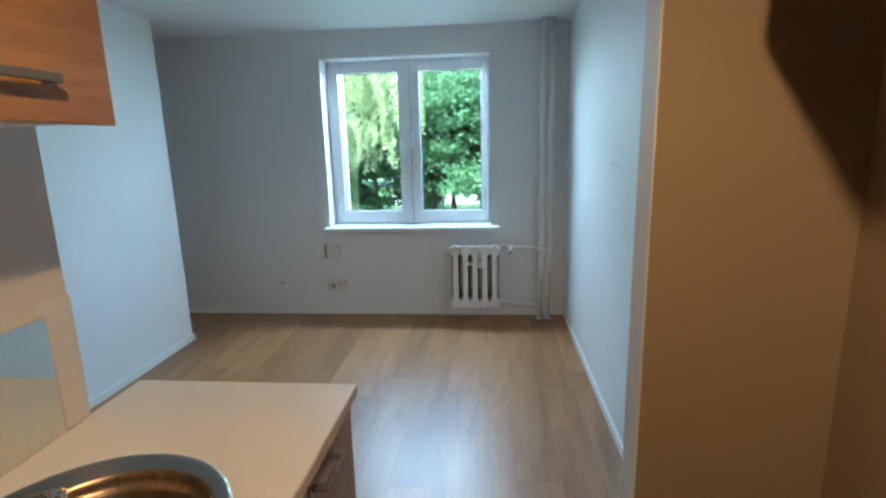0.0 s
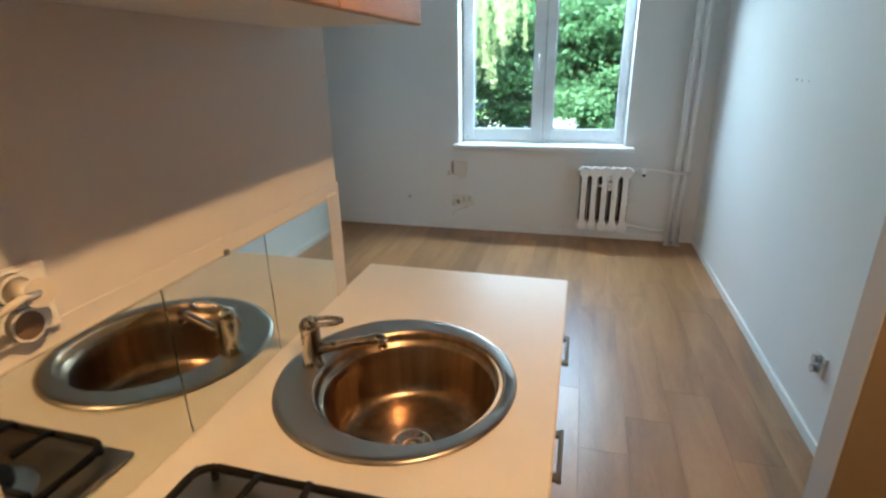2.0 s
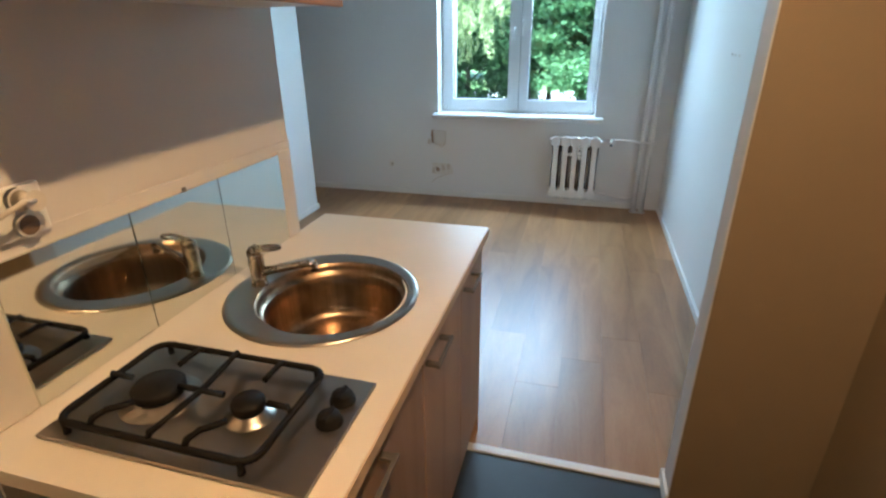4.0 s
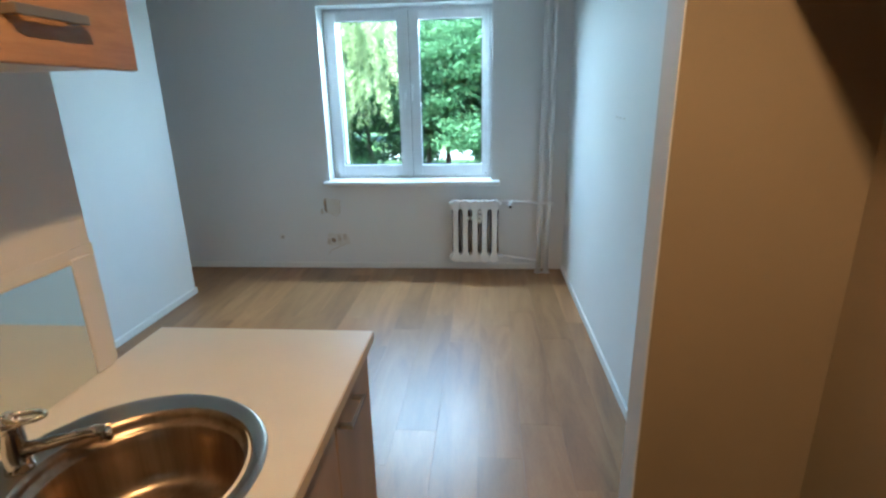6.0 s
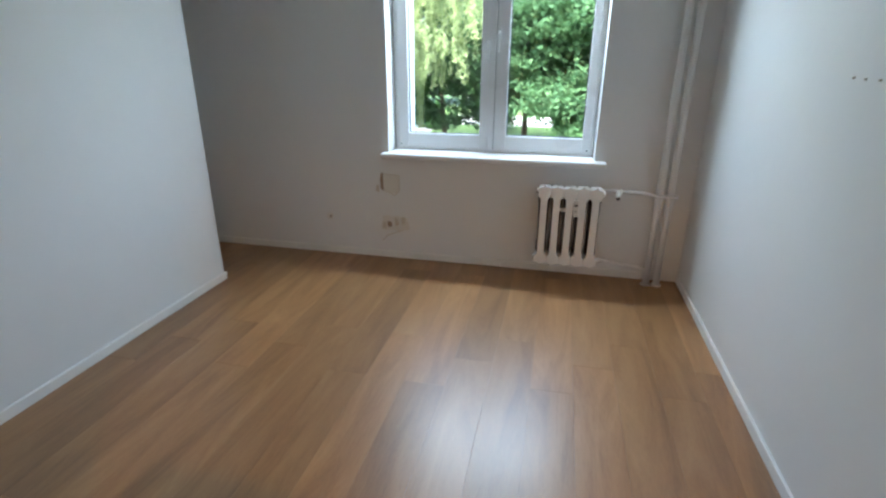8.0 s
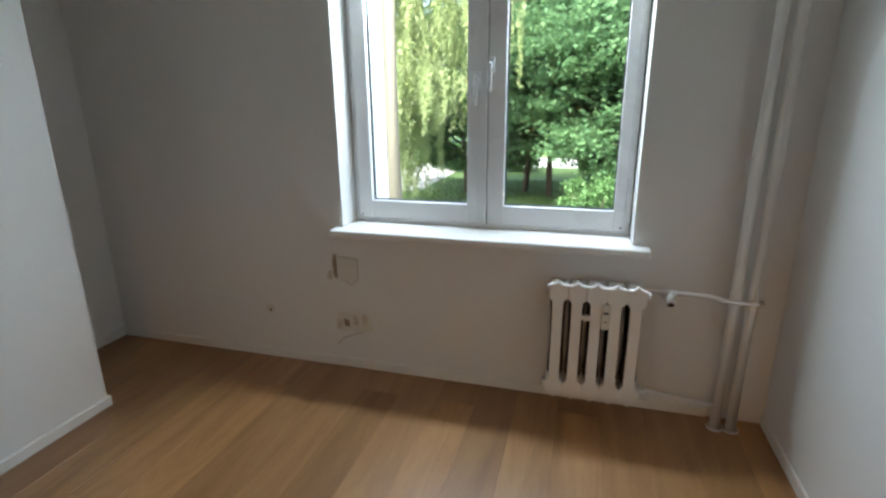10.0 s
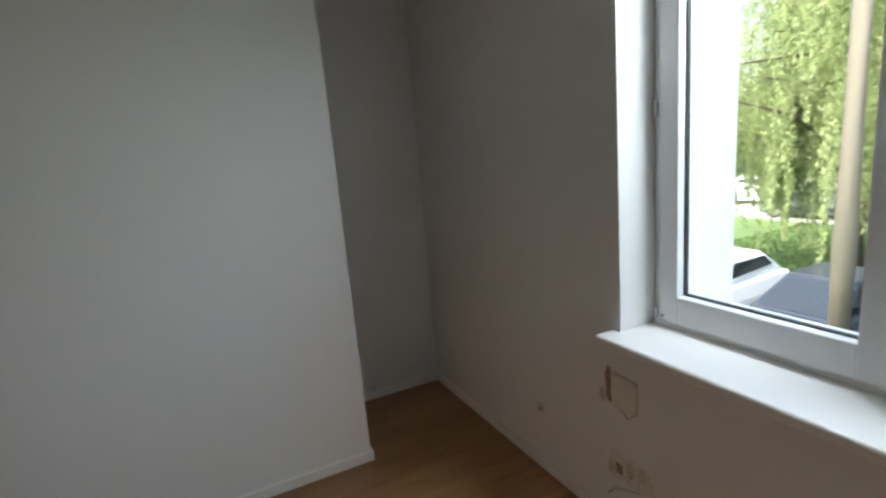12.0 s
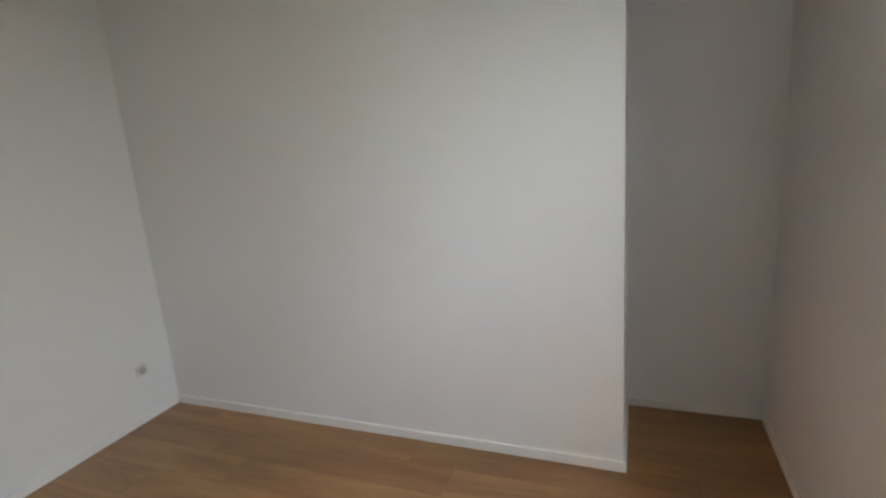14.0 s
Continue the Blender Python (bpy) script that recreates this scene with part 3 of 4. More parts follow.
xm = (-1.385 - 1.205) / 2
prong([(xm - 0.01, gy1, GZ - 0.012), (xm - 0.01, gy1 - 0.006, GZ), (xm - 0.004, gy1 - 0.06, GZ), (xm + 0.0, (gy0 + gy1) / 2, GZ), (xm - 0.004, gy0 + 0.06, GZ), (xm - 0.01, gy0 + 0.006, GZ), (xm - 0.01, gy0, GZ - 0.012)])
prong([(xm - 0.045, -4.049, GZ), (xm + 0.045, -4.049, GZ)])
for x in (-1.385, -1.205):
    for ya, yb in ((gy1, -4.049 + 0.052), (gy0, -4.049 - 0.052)):
        s = 1 if ya > yb else -1
        o = -0.035 if s < 0 else 0.0
        prong([(x + o, ya, GZ - 0.012), (x + o, ya - s * 0.010, GZ - 0.002), (x + o * 0.8, ya - s * 0.03, GZ), (x + o * 0.25, yb - s * -0.012, GZ), (x, yb, GZ)])
for xa, xb in ((gx0, -1.385 - 0.055), (gx1, -1.205 + 0.04)):
    s = 1 if xa < xb else -1
    prong([(xa, -4.049, GZ - 0.012), (xa + s * 0.006, -4.049, GZ), (xb, -4.049, GZ)])
for x, y in ((gx0 + 0.02, gy0), (gx1 - 0.02, gy0), (gx0 + 0.02, gy1), (gx1 - 0.02, gy1)):
    part("foot", tube(bmesh.new(), [(x, y, HC), (x, y, GZ - 0.012)], 0.006, 8), M_CAST, grid_frame)

# backsplash and mirror tiles
backsplash = solid("backsplash", box(bmesh.new(), XK, XK + 0.003, -4.262, YK + 0.004, CT + 0.001, 1.172, 0.0006), M_PANEL,
                   "cream wall panel behind the worktop", "panel", kind="structure")
for i, (y0, y1) in enumerate(((-3.572, -3.297), (-3.846, -3.574), (-4.118, -3.848))):
    bm = box(bmesh.new(), XK + 0.0032, XK + 0.0105, y0, y1, CT + 0.002, 1.142, 0.0008, 1)
    solid("mirror_tile", bm, M_MIRROR, "frameless mirror tile fixed above the worktop", "mirror", "mirror tiles")
bm = box(bmesh.new(), XK + 0.008, XK + 0.015, -3.695, -3.685, 1.141, 1.152, 0.002)
solid("mirror_clip", bm, M_HANDLE, "small dark clip on the mirror's top edge", "clip")
bm = box(bmesh.new(), XK + 0.0032, XK + 0.011, -3.294, -3.236, CT + 0.002, 1.150, 0.001)
solid("backsplash_strip", bm, M_PANEL, "cream edge strip beside the mirror tiles", "trim", kind="structure")


# wall cabinets
def wall_unit(y0, y1, handle_y, label, length=0.150):
    z0, z1 = 1.533, 2.10
    ob = thing("wall_cabinet", label, "cabinet", (XK, y0, z0), "kitchen wall cabinets")
    x0, x1 = XK + 0.001, -1.298
    bm = bmesh.new()
    box(bm, x0, x1 - 0.020, y0, y0 + 0.016, z0 + 0.004, z1)
    box(bm, x0, x1 - 0.020, y1 - 0.016, y1, z0 + 0.004, z1)
    box(bm, x0, x1 - 0.020, y0 + 0.016, y1 - 0.016, z0 + 0.004, z0 + 0.020)
    box(bm, x0, x1 - 0.020, y0 + 0.016, y1 - 0.016, z1 - 0.016, z1)
    box(bm, x0, x0 + 0.004, y0 + 0.016, y1 - 0.016, z0 + 0.02, z1 - 0.016)
    part("body", bm, M_CARCASS, ob, "white melamine carcass")
    d = part("door", box(bmesh.new(), x1 - 0.018, x1, y0 + 0.0015, y1 - 0.0015, z0, z1 - 0.002, 0.0025), M_BEECH_V, ob, "oak-grain door")
    bow_handle(d, x1, handle_y, z0 + 0.066, length, 0.026)
    return ob


wall_unit(-3.728, -3.360, -3.556, "oak-grain wall cabinet at the end of the row", 0.128)
wall_unit(-4.140, -3.730, -3.930, "oak-grain wall cabinet over the gas hob")

# double socket with a plug and cable
sock = thing("double_socket", "white double wall socket with a plug in it", "socket", (XK, -4.045, 1.21))
bm = box(bmesh.new(), XK + 0.0002, XK + 0.016, -4.090, -4.003, 1.168, 1.254, 0.004)
part("plate", bm, M_SOCKET, sock)
for z in (1.190, 1.232):
    bm = bmesh.new()
    tube(bm, [(XK + 0.016, -4.046, z), (XK + 0.026, -4.046, z)], 0.020, 24)
    part("socket_well", bm, M_SOCKET, sock)
    # Shade inside the well is coloured onto a flat disc.
    bm = tube(bmesh.new(), [(XK + 0.0262, -4.046, z), (XK + 0.0266, -4.046, z)], 0.0165, 20)
    part("socket_hole", bm, M_BROWN, sock, "flat brown disc drawing the shade in a socket well")
bm = bmesh.new()
tube(bm, [(XK + 0.026, -4.046, 1.232), (XK + 0.058, -4.046, 1.234)], 0.017, 20)
part("plug", bm, M_PLASTER, sock, "beige round plug")
bm = tube(bmesh.new(), [(XK + 0.055, -4.046, 1.234), (XK + 0.068, -4.07, 1.240), (XK + 0.060, -4.11, 1.225), (XK + 0.035, -4.15, 1.19), (XK + 0.02, -4.21, 1.15), (XK + 0.02, -4.30, 1.12), (XK + 0.02, -4.42, 1.11), (XK + 0.005, -4.50, 1.11)], 0.0045, 8)
part("cable", bm, M_PLASTER, sock, "thin pale cable")

# wall cupboard in the hall
cup = thing("wall_cupboard", "dark brown cupboard hung high on the hall wall", "cupboard", (XR, -3.93, 1.817))
part("body", box(bmesh.new(), -0.232, XR - 0.001, -4.30, -3.56, 1.817, CEIL - 0.005, 0.002), M_BROWN, cup)
part("door", box(bmesh.new(), -0.250, -0.233, -4.30, -3.56, 1.817, CEIL - 0.006, 0.002), M_BROWN, cup)

# pendant lamp in the hall
LX, LY, LZ = -0.555, -4.42, 2.290
lamp = thing("pendant_lamp", "warm pendant lamp with an added, unseen conical shade", "lamp", (LX, LY, CEIL))
part("cord", tube(bmesh.new(), [(LX, LY, CEIL), (LX, LY, LZ + 0.07)], 0.004, 8), M_SOCKET, lamp)
part("socket_cap", lathe(bmesh.new(), [(0.0001, 0.10), (0.018, 0.10), (0.022, 0.07), (0.022, 0.03)], (LX, LY, LZ), 24), M_SOCKET, lamp)
# Unseen cone, added to keep bulb light off window glass and upper walls.
part("shade", lathe(bmesh.new(), [(0.022, 0.095), (0.050, 0.075), (0.090, 0.025), (0.118, -0.042), (0.116, -0.043), (0.088, 0.022), (0.048, 0.072), (0.022, 0.091)], (LX, LY, LZ), 40), M_BROWN, lamp, "unseen brown cone added to block the bulb's sideways light")
part("bulb", lathe(bmesh.new(), [(0.011, 0.030), (0.016, 0.018), (0.021, 0.004), (0.022, -0.004), (0.019, -0.014), (0.011, -0.022), (0.0001, -0.025)], (LX, LY, LZ), 24), M_BULB, lamp, "glowing warm bulb")


# ---- room fittings ----
# radiator
RX0, RX1, RZ0, RZ1 = -0.958, -0.556, 0.118, 0.662
rad = thing("radiator", "white-painted cast-iron radiator of five sections", "radiator", ((RX0 + RX1) / 2, -0.11, 0))
N = 5
pitch = (RX1 - RX0) / N
hp = pitch / 2 - 0.0003
for i in range(N):
    x = RX0 + pitch * (i + 0.5)
    # half outline of a section: crest, scalloped shoulder, slot, foot
    half = ((0.0, RZ1), (0.007, RZ1 - 0.007), (0.016, RZ1 - 0.014), (0.030, RZ1 - 0.017), (hp, RZ1 - 0.017), (hp, RZ1 - 0.080), (0.034, RZ1 - 0.084), (0.0240, RZ1 - 0.096), (0.0225, RZ1 - 0.15),
            (0.0225, RZ0 + 0.12), (0.0240, RZ0 + 0.080), (0.034, RZ0 + 0.066), (hp, RZ0 + 0.062), (hp, RZ0 + 0.016), (0.028, RZ0 + 0.012), (0.014, RZ0 + 0.002), (0.006, RZ0 - 0.018))
    outline = [(dx, z) for dx, z in half] + [(-dx, z) for dx, z in half[:0:-1]]
    bm = bmesh.new()
    ring = [bm.verts.new((x + dx, -0.184, z)) for dx, z in outline]
    back = [bm.verts.new((x + dx, -0.162, z)) for dx, z in outline]
    front = bm.faces.new(ring)
    bm.faces.new(back[::-1])
    for k in range(len(ring)):
        bm.faces.new((ring[k - 1], ring[k], back[k], back[k - 1]))
    bmesh.ops.recalc_face_normals(bm, faces=bm.faces)
    bmesh.ops.bevel(bm, geom=list(front.edges), offset=0.004, segments=3, affect="EDGES")
    for z in (RZ0 + 0.035, RZ1 - 0.050):
        box(bm, x - 0.034, x + 0.034, -0.163, -0.052, z - 0.024, z + 0.024, 0.010, 3)
        tube(bm, [(x - pitch / 2 + 0.001, -0.1175, z), (x + pitch / 2 - 0.001, -0.1175, z)], 0.026, 16)
    if i in (0, N - 1):
        s = -1 if i == 0 else 1
        for z in (RZ0 + 0.040, RZ1 - 0.048):
            tube(bm, [(x + s * (hp - 0.006), -0.150, z), (x + s * (hp + 0.012), -0.150, z)], 0.022, 18)
    section = part("section", bm, M_IRON, rad)
    # Dark brown rear columns, wide enough to nearly close the gaps.
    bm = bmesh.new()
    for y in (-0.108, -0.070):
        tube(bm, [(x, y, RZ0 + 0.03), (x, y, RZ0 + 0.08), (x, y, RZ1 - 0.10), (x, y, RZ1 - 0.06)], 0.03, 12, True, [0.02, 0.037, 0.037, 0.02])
    part("rear_column", bm, M_IRON_DARK, section, "dark brown rear columns")
x34 = RX0 + pitch * 3
part("heat_meter", box(bmesh.new(), x34 - 0.016, x34 + 0.016, -0.200, -0.176, 0.465, 0.575, 0.004), M_SOCKET, rad, "small white heat meter with dark window")
part("meter_window", box(bmesh.new(), x34 - 0.010, x34 + 0.010, -0.2012, -0.199, 0.536, 0.546), M_DARKHOLE, rad)
part("meter_window", box(bmesh.new(), x34 - 0.006, x34 + 0.006, -0.2012, -0.199, 0.500, 0.504), M_DARKHOLE, rad)
x23 = RX0 + pitch * 2
part("bracket", box(bmesh.new(), x23 - 0.020, x23 + 0.020, -0.178, -0.160, 0.488, 0.512, 0.004), M_IRON, rad)
for x in (RX0 + 0.03, RX1 - 0.03):
    part("wall_bracket", box(bmesh.new(), x - 0.008, x + 0.008, -0.11, 0.0, RZ0 + 0.045, RZ0 + 0.06), M_IRON, rad)

# riser pipes and their branches
PX1, PX2, PY, PR = -0.213, -0.149, -0.085, 0.0225
for x, lab in ((PX1, "white-painted heating riser with radiator branches"), (PX2, "white-painted heating riser in the room's corner")):
    riser = thing("heating_riser", lab, "pipe", (x, PY, 0), "heating risers")
    part("pipe", tube(bmesh.new(), [(x, PY, 0.0), (x, PY, 0.6), (x, PY, 1.2), (x, PY, 1.8), (x, PY, CEIL)], PR, 20), M_IRON, riser)
    part("floor_collar", lathe(bmesh.new(), [(0.034, 0.0), (0.033, 0.006), (0.029, 0.008)], (x, PY, 0.0), 24), M_IRON, riser)
branch = thing("radiator_pipe", "thin white supply pipe with a valve", "pipe", (-0.5, -0.1175, 0.60))
zt = RZ1 - 0.035
part("pipe", tube(bmesh.new(), [(RX1 + 0.002, -0.1175, zt), (-0.40, -0.1175, zt), (-0.31, -0.115, zt - 0.002), (-0.27, -0.135, zt - 0.006), (-0.22, -0.140, zt - 0.012), (-0.150, -0.132, zt - 0.013), (-0.118, -0.110, zt - 0.013)], 0.0105, 12), M_IRON, branch)
valve = part("valve", tube(bmesh.new(), [(-0.500, -0.1175, zt - 0.004), (-0.440, -0.1175, zt - 0.004)], 0.019, 14), M_IRON, branch, "white painted valve body")
part("valve_stem", tube(bmesh.new(), [(-0.466, -0.118, zt - 0.006), (-0.466, -0.165, zt - 0.034)], 0.017, 16), M_IRON, valve)
part("valve_hole", tube(bmesh.new(), [(-0.466, -0.160, zt - 0.031), (-0.466, -0.1662, zt - 0.0347)], 0.0135, 16), M_DARKHOLE, valve, "dark open valve end")
ret = thing("return_pipe", "thin white return pipe near the floor", "pipe", (-0.4, -0.1175, 0.14))
part("pipe", tube(bmesh.new(), [(RX1 + 0.002, -0.1175, RZ0 + 0.035), (-0.49, -0.1175, RZ0 + 0.035), (-0.42, -0.112, RZ0 + 0.018), (-0.30, -0.100, RZ0 + 0.004), (PX1 - 0.02, -0.088, RZ0 - 0.002)], 0.0115, 12), M_IRON, ret)
part("nut", tube(bmesh.new(), [(RX1 + 0.004, -0.1175, RZ0 + 0.035), (RX1 + 0.034, -0.1175, RZ0 + 0.035)], 0.019, 6), M_IRON, ret)

rng = random.Random(5)


def blob(bm, x0, x1, z0, z1, y, depth, wob=0.12, n=28):
    """A shallow patch of uneven outline on the window wall."""
    cx, cz, rx, rz = (x0 + x1) / 2, (z0 + z1) / 2, (x1 - x0) / 2, (z1 - z0) / 2
    f, b = [], []
    for k in range(n):
        a = 2 * math.pi * k / n
        sq = max(abs(math.cos(a)), abs(math.sin(a)))
        r = (1 / sq) ** 0.8 * (1 + rng.uniform(-wob, wob))
        f.append(bm.verts.new((cx + rx * 0.97 * r * math.cos(a), y - depth, cz + rz * 0.97 * r * math.sin(a))))
        b.append(bm.verts.new((cx + rx * 1.03 * r * math.cos(a), y, cz + rz * 1.03 * r * math.sin(a))))
    bm.faces.new(f)
    for k in range(n):
        bm.faces.new((f[k], b[k], b[(k + 1) % n], f[(k + 1) % n]))
    return bm


box1 = thing("filled_box", "filled square junction box with a gouged plaster edge", "repair patch", (-2.02, 0, 0.56))
part("filler", blob(bmesh.new(), -2.066, -1.950, 0.498, 0.622, 0, 0.003, 0.03), M_PATCH, box1, "smooth pale filler")
bm = bmesh.new()
for q0, q1 in (((-2.070, 0.630), (-1.944, 0.626)), ((-1.944, 0.626), (-1.948, 0.512)), ((-1.948, 0.512), (-1.985, 0.478)), ((-1.985, 0.478), (-2.062, 0.520))):
    pts = [(q0[0] + (q1[0] - q0[0]) * k / 7 + rng.uniform(-0.002, 0.002), -0.0008, q0[1] + (q1[1] - q0[1]) * k / 7 + rng.uniform(-0.002, 0.002)) for k in range(8)]
    tube(bm, pts, 0.003, 6)
part("groove", bm, M_PLASTER, box1, "rough groove round the filler")
part("gouge", blob(bmesh.new(), -2.088, -2.064, 0.520, 0.632, 0, 0.0035, 0.3), M_GOUGE, box1, "dark gouge in the plaster")
part("gouge", blob(bmesh.new(), -2.122, -2.098, 0.500, 0.545, 0, 0.0025, 0.3), M_PLASTER, box1)
part("wire", tube(bmesh.new(), [(-2.078, 0.0, 0.632), (-2.080, -0.012, 0.624), (-2.078, -0.014, 0.606), (-2.074, -0.003, 0.592)], 0.002, 6), M_COPPER, box1, "bare copper wire end")
box2 = thing("open_box", "open double socket box with gouged plaster around", "repair patch", (-1.98, 0, 0.24))
part("plaster_edge", blob(bmesh.new(), -2.085, -1.890, 0.216, 0.318, 0, 0.0025, 0.2), M_PATCH, box2, "rough smeared filler")
for x, w, h in ((-2.066, 0.012, 0.05), (-2.026, 0.018, 0.045), (-1.972, 0.020, 0.05), (-1.922, 0.015, 0.055)):
    part("gouge", blob(bmesh.new(), x - w, x + w, 0.268 - h / 2 + 0.3 * (x + 2.0), 0.268 + h / 2 + 0.3 * (x + 2.0), -0.002, 0.0025, 0.35), M_GOUGE if x == -2.026 else M_PLASTER, box2, "dark gouge beside a socket box")
for x in (-1.998, -1.946):
    part("box_rim", blob(bmesh.new(), x - 0.010, x + 0.010, 0.225, 0.302, -0.002, 0.006, 0.15), M_SOCKET, box2, "pale chipped rim of a socket box")
    part("wire", tube(bmesh.new(), [(x - 0.02, -0.003, 0.258), (x - 0.014, -0.022, 0.268), (x - 0.006, -0.018, 0.28)], 0.002, 6), M_COPPER, box2)
bm = tube(bmesh.new(), [(-1.93, -0.001, 0.215), (-2.00, -0.001, 0.190), (-2.05, -0.001, 0.168), (-2.085, -0.001, 0.128)], 0.004, 6)
part("groove", bm, M_PLASTER, box2, "shallow chased groove below the box")
box0 = thing("blank_cover", "small round blank cover painted over on the wall", "cover", (-2.498, 0, 0.29))
part("cap", tube(bmesh.new(), [(-2.498, 0, 0.290), (-2.498, -0.006, 0.290)], 0.026, 24), M_PATCH, box0)
part("hole", tube(bmesh.new(), [(-2.492, -0.006, 0.288), (-2.492, -0.007, 0.288)], 0.009, 12), M_GOUGE, box0, "dark hole in the cover")

so = thing("wall_socket", "white double wall socket above the baseboard", "socket", (0, -2.40, 0.337))
part("plate", box(bmesh.new(), -0.010, 0.0, -2.445, -2.360, 0.290, 0.375, 0.003), M_SOCKET, so)
for z in (0.312, 0.353):
    part("socket_well", tube(bmesh.new(), [(-0.010, -2.402, z), (-0.034, -2.402, z)], 0.019, 22), M_GREY_PL, so, "grey raised socket well")
    part("socket_hole", tube(bmesh.new(), [(-0.0335, -2.402, z), (-0.0345, -2.402, z)], 0.012, 18), M_PLASTER, so)
so2 = thing("wall_socket", "small white wall socket low on the wall", "socket", (-2.79, YS, 0.31))
part("plate", box(bmesh.new(), -2.825, -2.755, YS, YS + 0.009, 0.275, 0.345, 0.003), M_SOCKET, so2)
part("socket_well", tube(bmesh.new(), [(-2.79, YS + 0.009, 0.31), (-2.79, YS + 0.013, 0.31)], 0.022, 22), M_GREY_PL, so2)
for dy in (-0.075, 0.0, 0.065):
    s = thing("wall_plug", "grey plastic wall plug in the painted wall", "wall plug", (0, -1.610 + dy, 1.357), "wall plugs")
    part("plug", tube(bmesh.new(), [(0.0, -1.610 + dy, 1.357 + 0.006 * (dy > 0)), (-0.006, -1.610 + dy, 1.356)], 0.0036, 10), M_PLASTER, s)


# ---- outside ----
GZ_OUT = -3.0
ground = solid("ground", B(-400, 400, -400, 900, GZ_OUT - 1.0, GZ_OUT), M_GRASS, "mown grass lawn under the trees", "lawn", kind="structure")
solid("road", B(-60, 60, 7.4, 11.6, GZ_OUT - 0.02, GZ_OUT + 0.02), M_ASPHALT, "asphalt access road with parked cars", "road", kind="structure")
solid("kerb", B(-60, 60, 11.6, 11.75, GZ_OUT - 0.02, GZ_OUT + 0.12), M_PAVE, "pale concrete kerb", "kerb", kind="structure")
solid("pavement", B(-60, 60, 33.0, 39.0, GZ_OUT - 0.02, GZ_OUT + 0.03), M_PAVE, "pale concrete paving beyond the lawn", "pavement", kind="structure")

solid("parking_lot", B(-40, -9.0, 22.0, 33.0, GZ_OUT - 0.02, GZ_OUT + 0.03), M_PAVE, "pale concrete parking area beyond the lawn", "pavement", kind="structure")

bm = bmesh.new()
box(bm, -8.0, 6.0, YB - 0.6, YO - 0.002, GZ_OUT - 0.1, -0.205)
box(bm, -8.0, XA - 0.205, YB - 0.6, YO - 0.002, -0.205, 3.2)
box(bm, XR + 0.255, 6.0, YB - 0.6, YO - 0.002, -0.205, 3.2)
box(bm, XA - 0.205, XR + 0.255, YB - 0.6, YO - 0.002, CEIL + 0.205, 3.2)
solid("apartment_block", bm, M_FACADE, "plain white rendered apartment block around the flat", "building", kind="structure")

nrng = np.random.default_rng(11)


def leaf_mesh(name, centres, size, material, droop=0.0, aspect=0.6):
    """Many small folded leaves, two triangles each, at the given centres."""
    n = len(centres)
    d = nrng.normal(size=(n, 3))
    d[:, 2] = d[:, 2] * 0.5 - droop
    d /= np.linalg.norm(d, axis=1)[:, None]
    e = np.cross(d, nrng.normal(size=(n, 3)))
    e /= np.linalg.norm(e, axis=1)[:, None]
    nn = np.cross(d, e)
    s = size * nrng.uniform(0.6, 1.3, n)[:, None]
    tip, tail = centres + d * s, centres - d * s
    a = centres + e * s * aspect + nn * s * 0.25
    b = centres - e * s * aspect + nn * s * 0.25
    verts = np.stack([tail, a, tip, b], 1).reshape(-1, 3)
    i = np.arange(n) * 4
    faces = np.concatenate([np.stack([i, i + 1, i + 2], 1), np.stack([i, i + 2, i + 3], 1)])
    me = bpy.data.meshes.new(name)
    me.from_pydata(verts.tolist(), [], faces.tolist())
    me.materials.append(material)
    return me


def limbs(base, height, spread, r0, count, rr):
    bm = bmesh.new()
    x, y, z = base
    top = Vector((x + rr.uniform(-0.3, 0.3), y + rr.uniform(-0.3, 0.3), z + height))
    tr = [Vector(base).lerp(top, k / 6) + Vector((rr.uniform(-0.1, 0.1), rr.uniform(-0.1, 0.1), 0)) * (k > 0) for k in range(7)]
    tr[0] = Vector((x, y, z - 0.1))
    tube(bm, tr, r0, 10, True, [r0 * (1.25 - 0.17 * k) for k in range(7)])
    for k in range(count):
        f = rr.uniform(0.3, 0.95)
        p = tr[0].lerp(top, f)
        a = rr.uniform(0, 2 * math.pi)
        L = spread * rr.uniform(0.5, 0.9) * (1.15 - 0.5 * f)
        q = p + Vector((math.cos(a) * L, math.sin(a) * L, L * rr.uniform(0.2, 0.6)))
        m = p.lerp(q, 0.5) + Vector((0, 0, 0.15 * L))
        tube(bm, [p, m, q], r0 * 0.3, 6, True, [r0 * 0.42, r0 * 0.26, r0 * 0.08])
    return bm


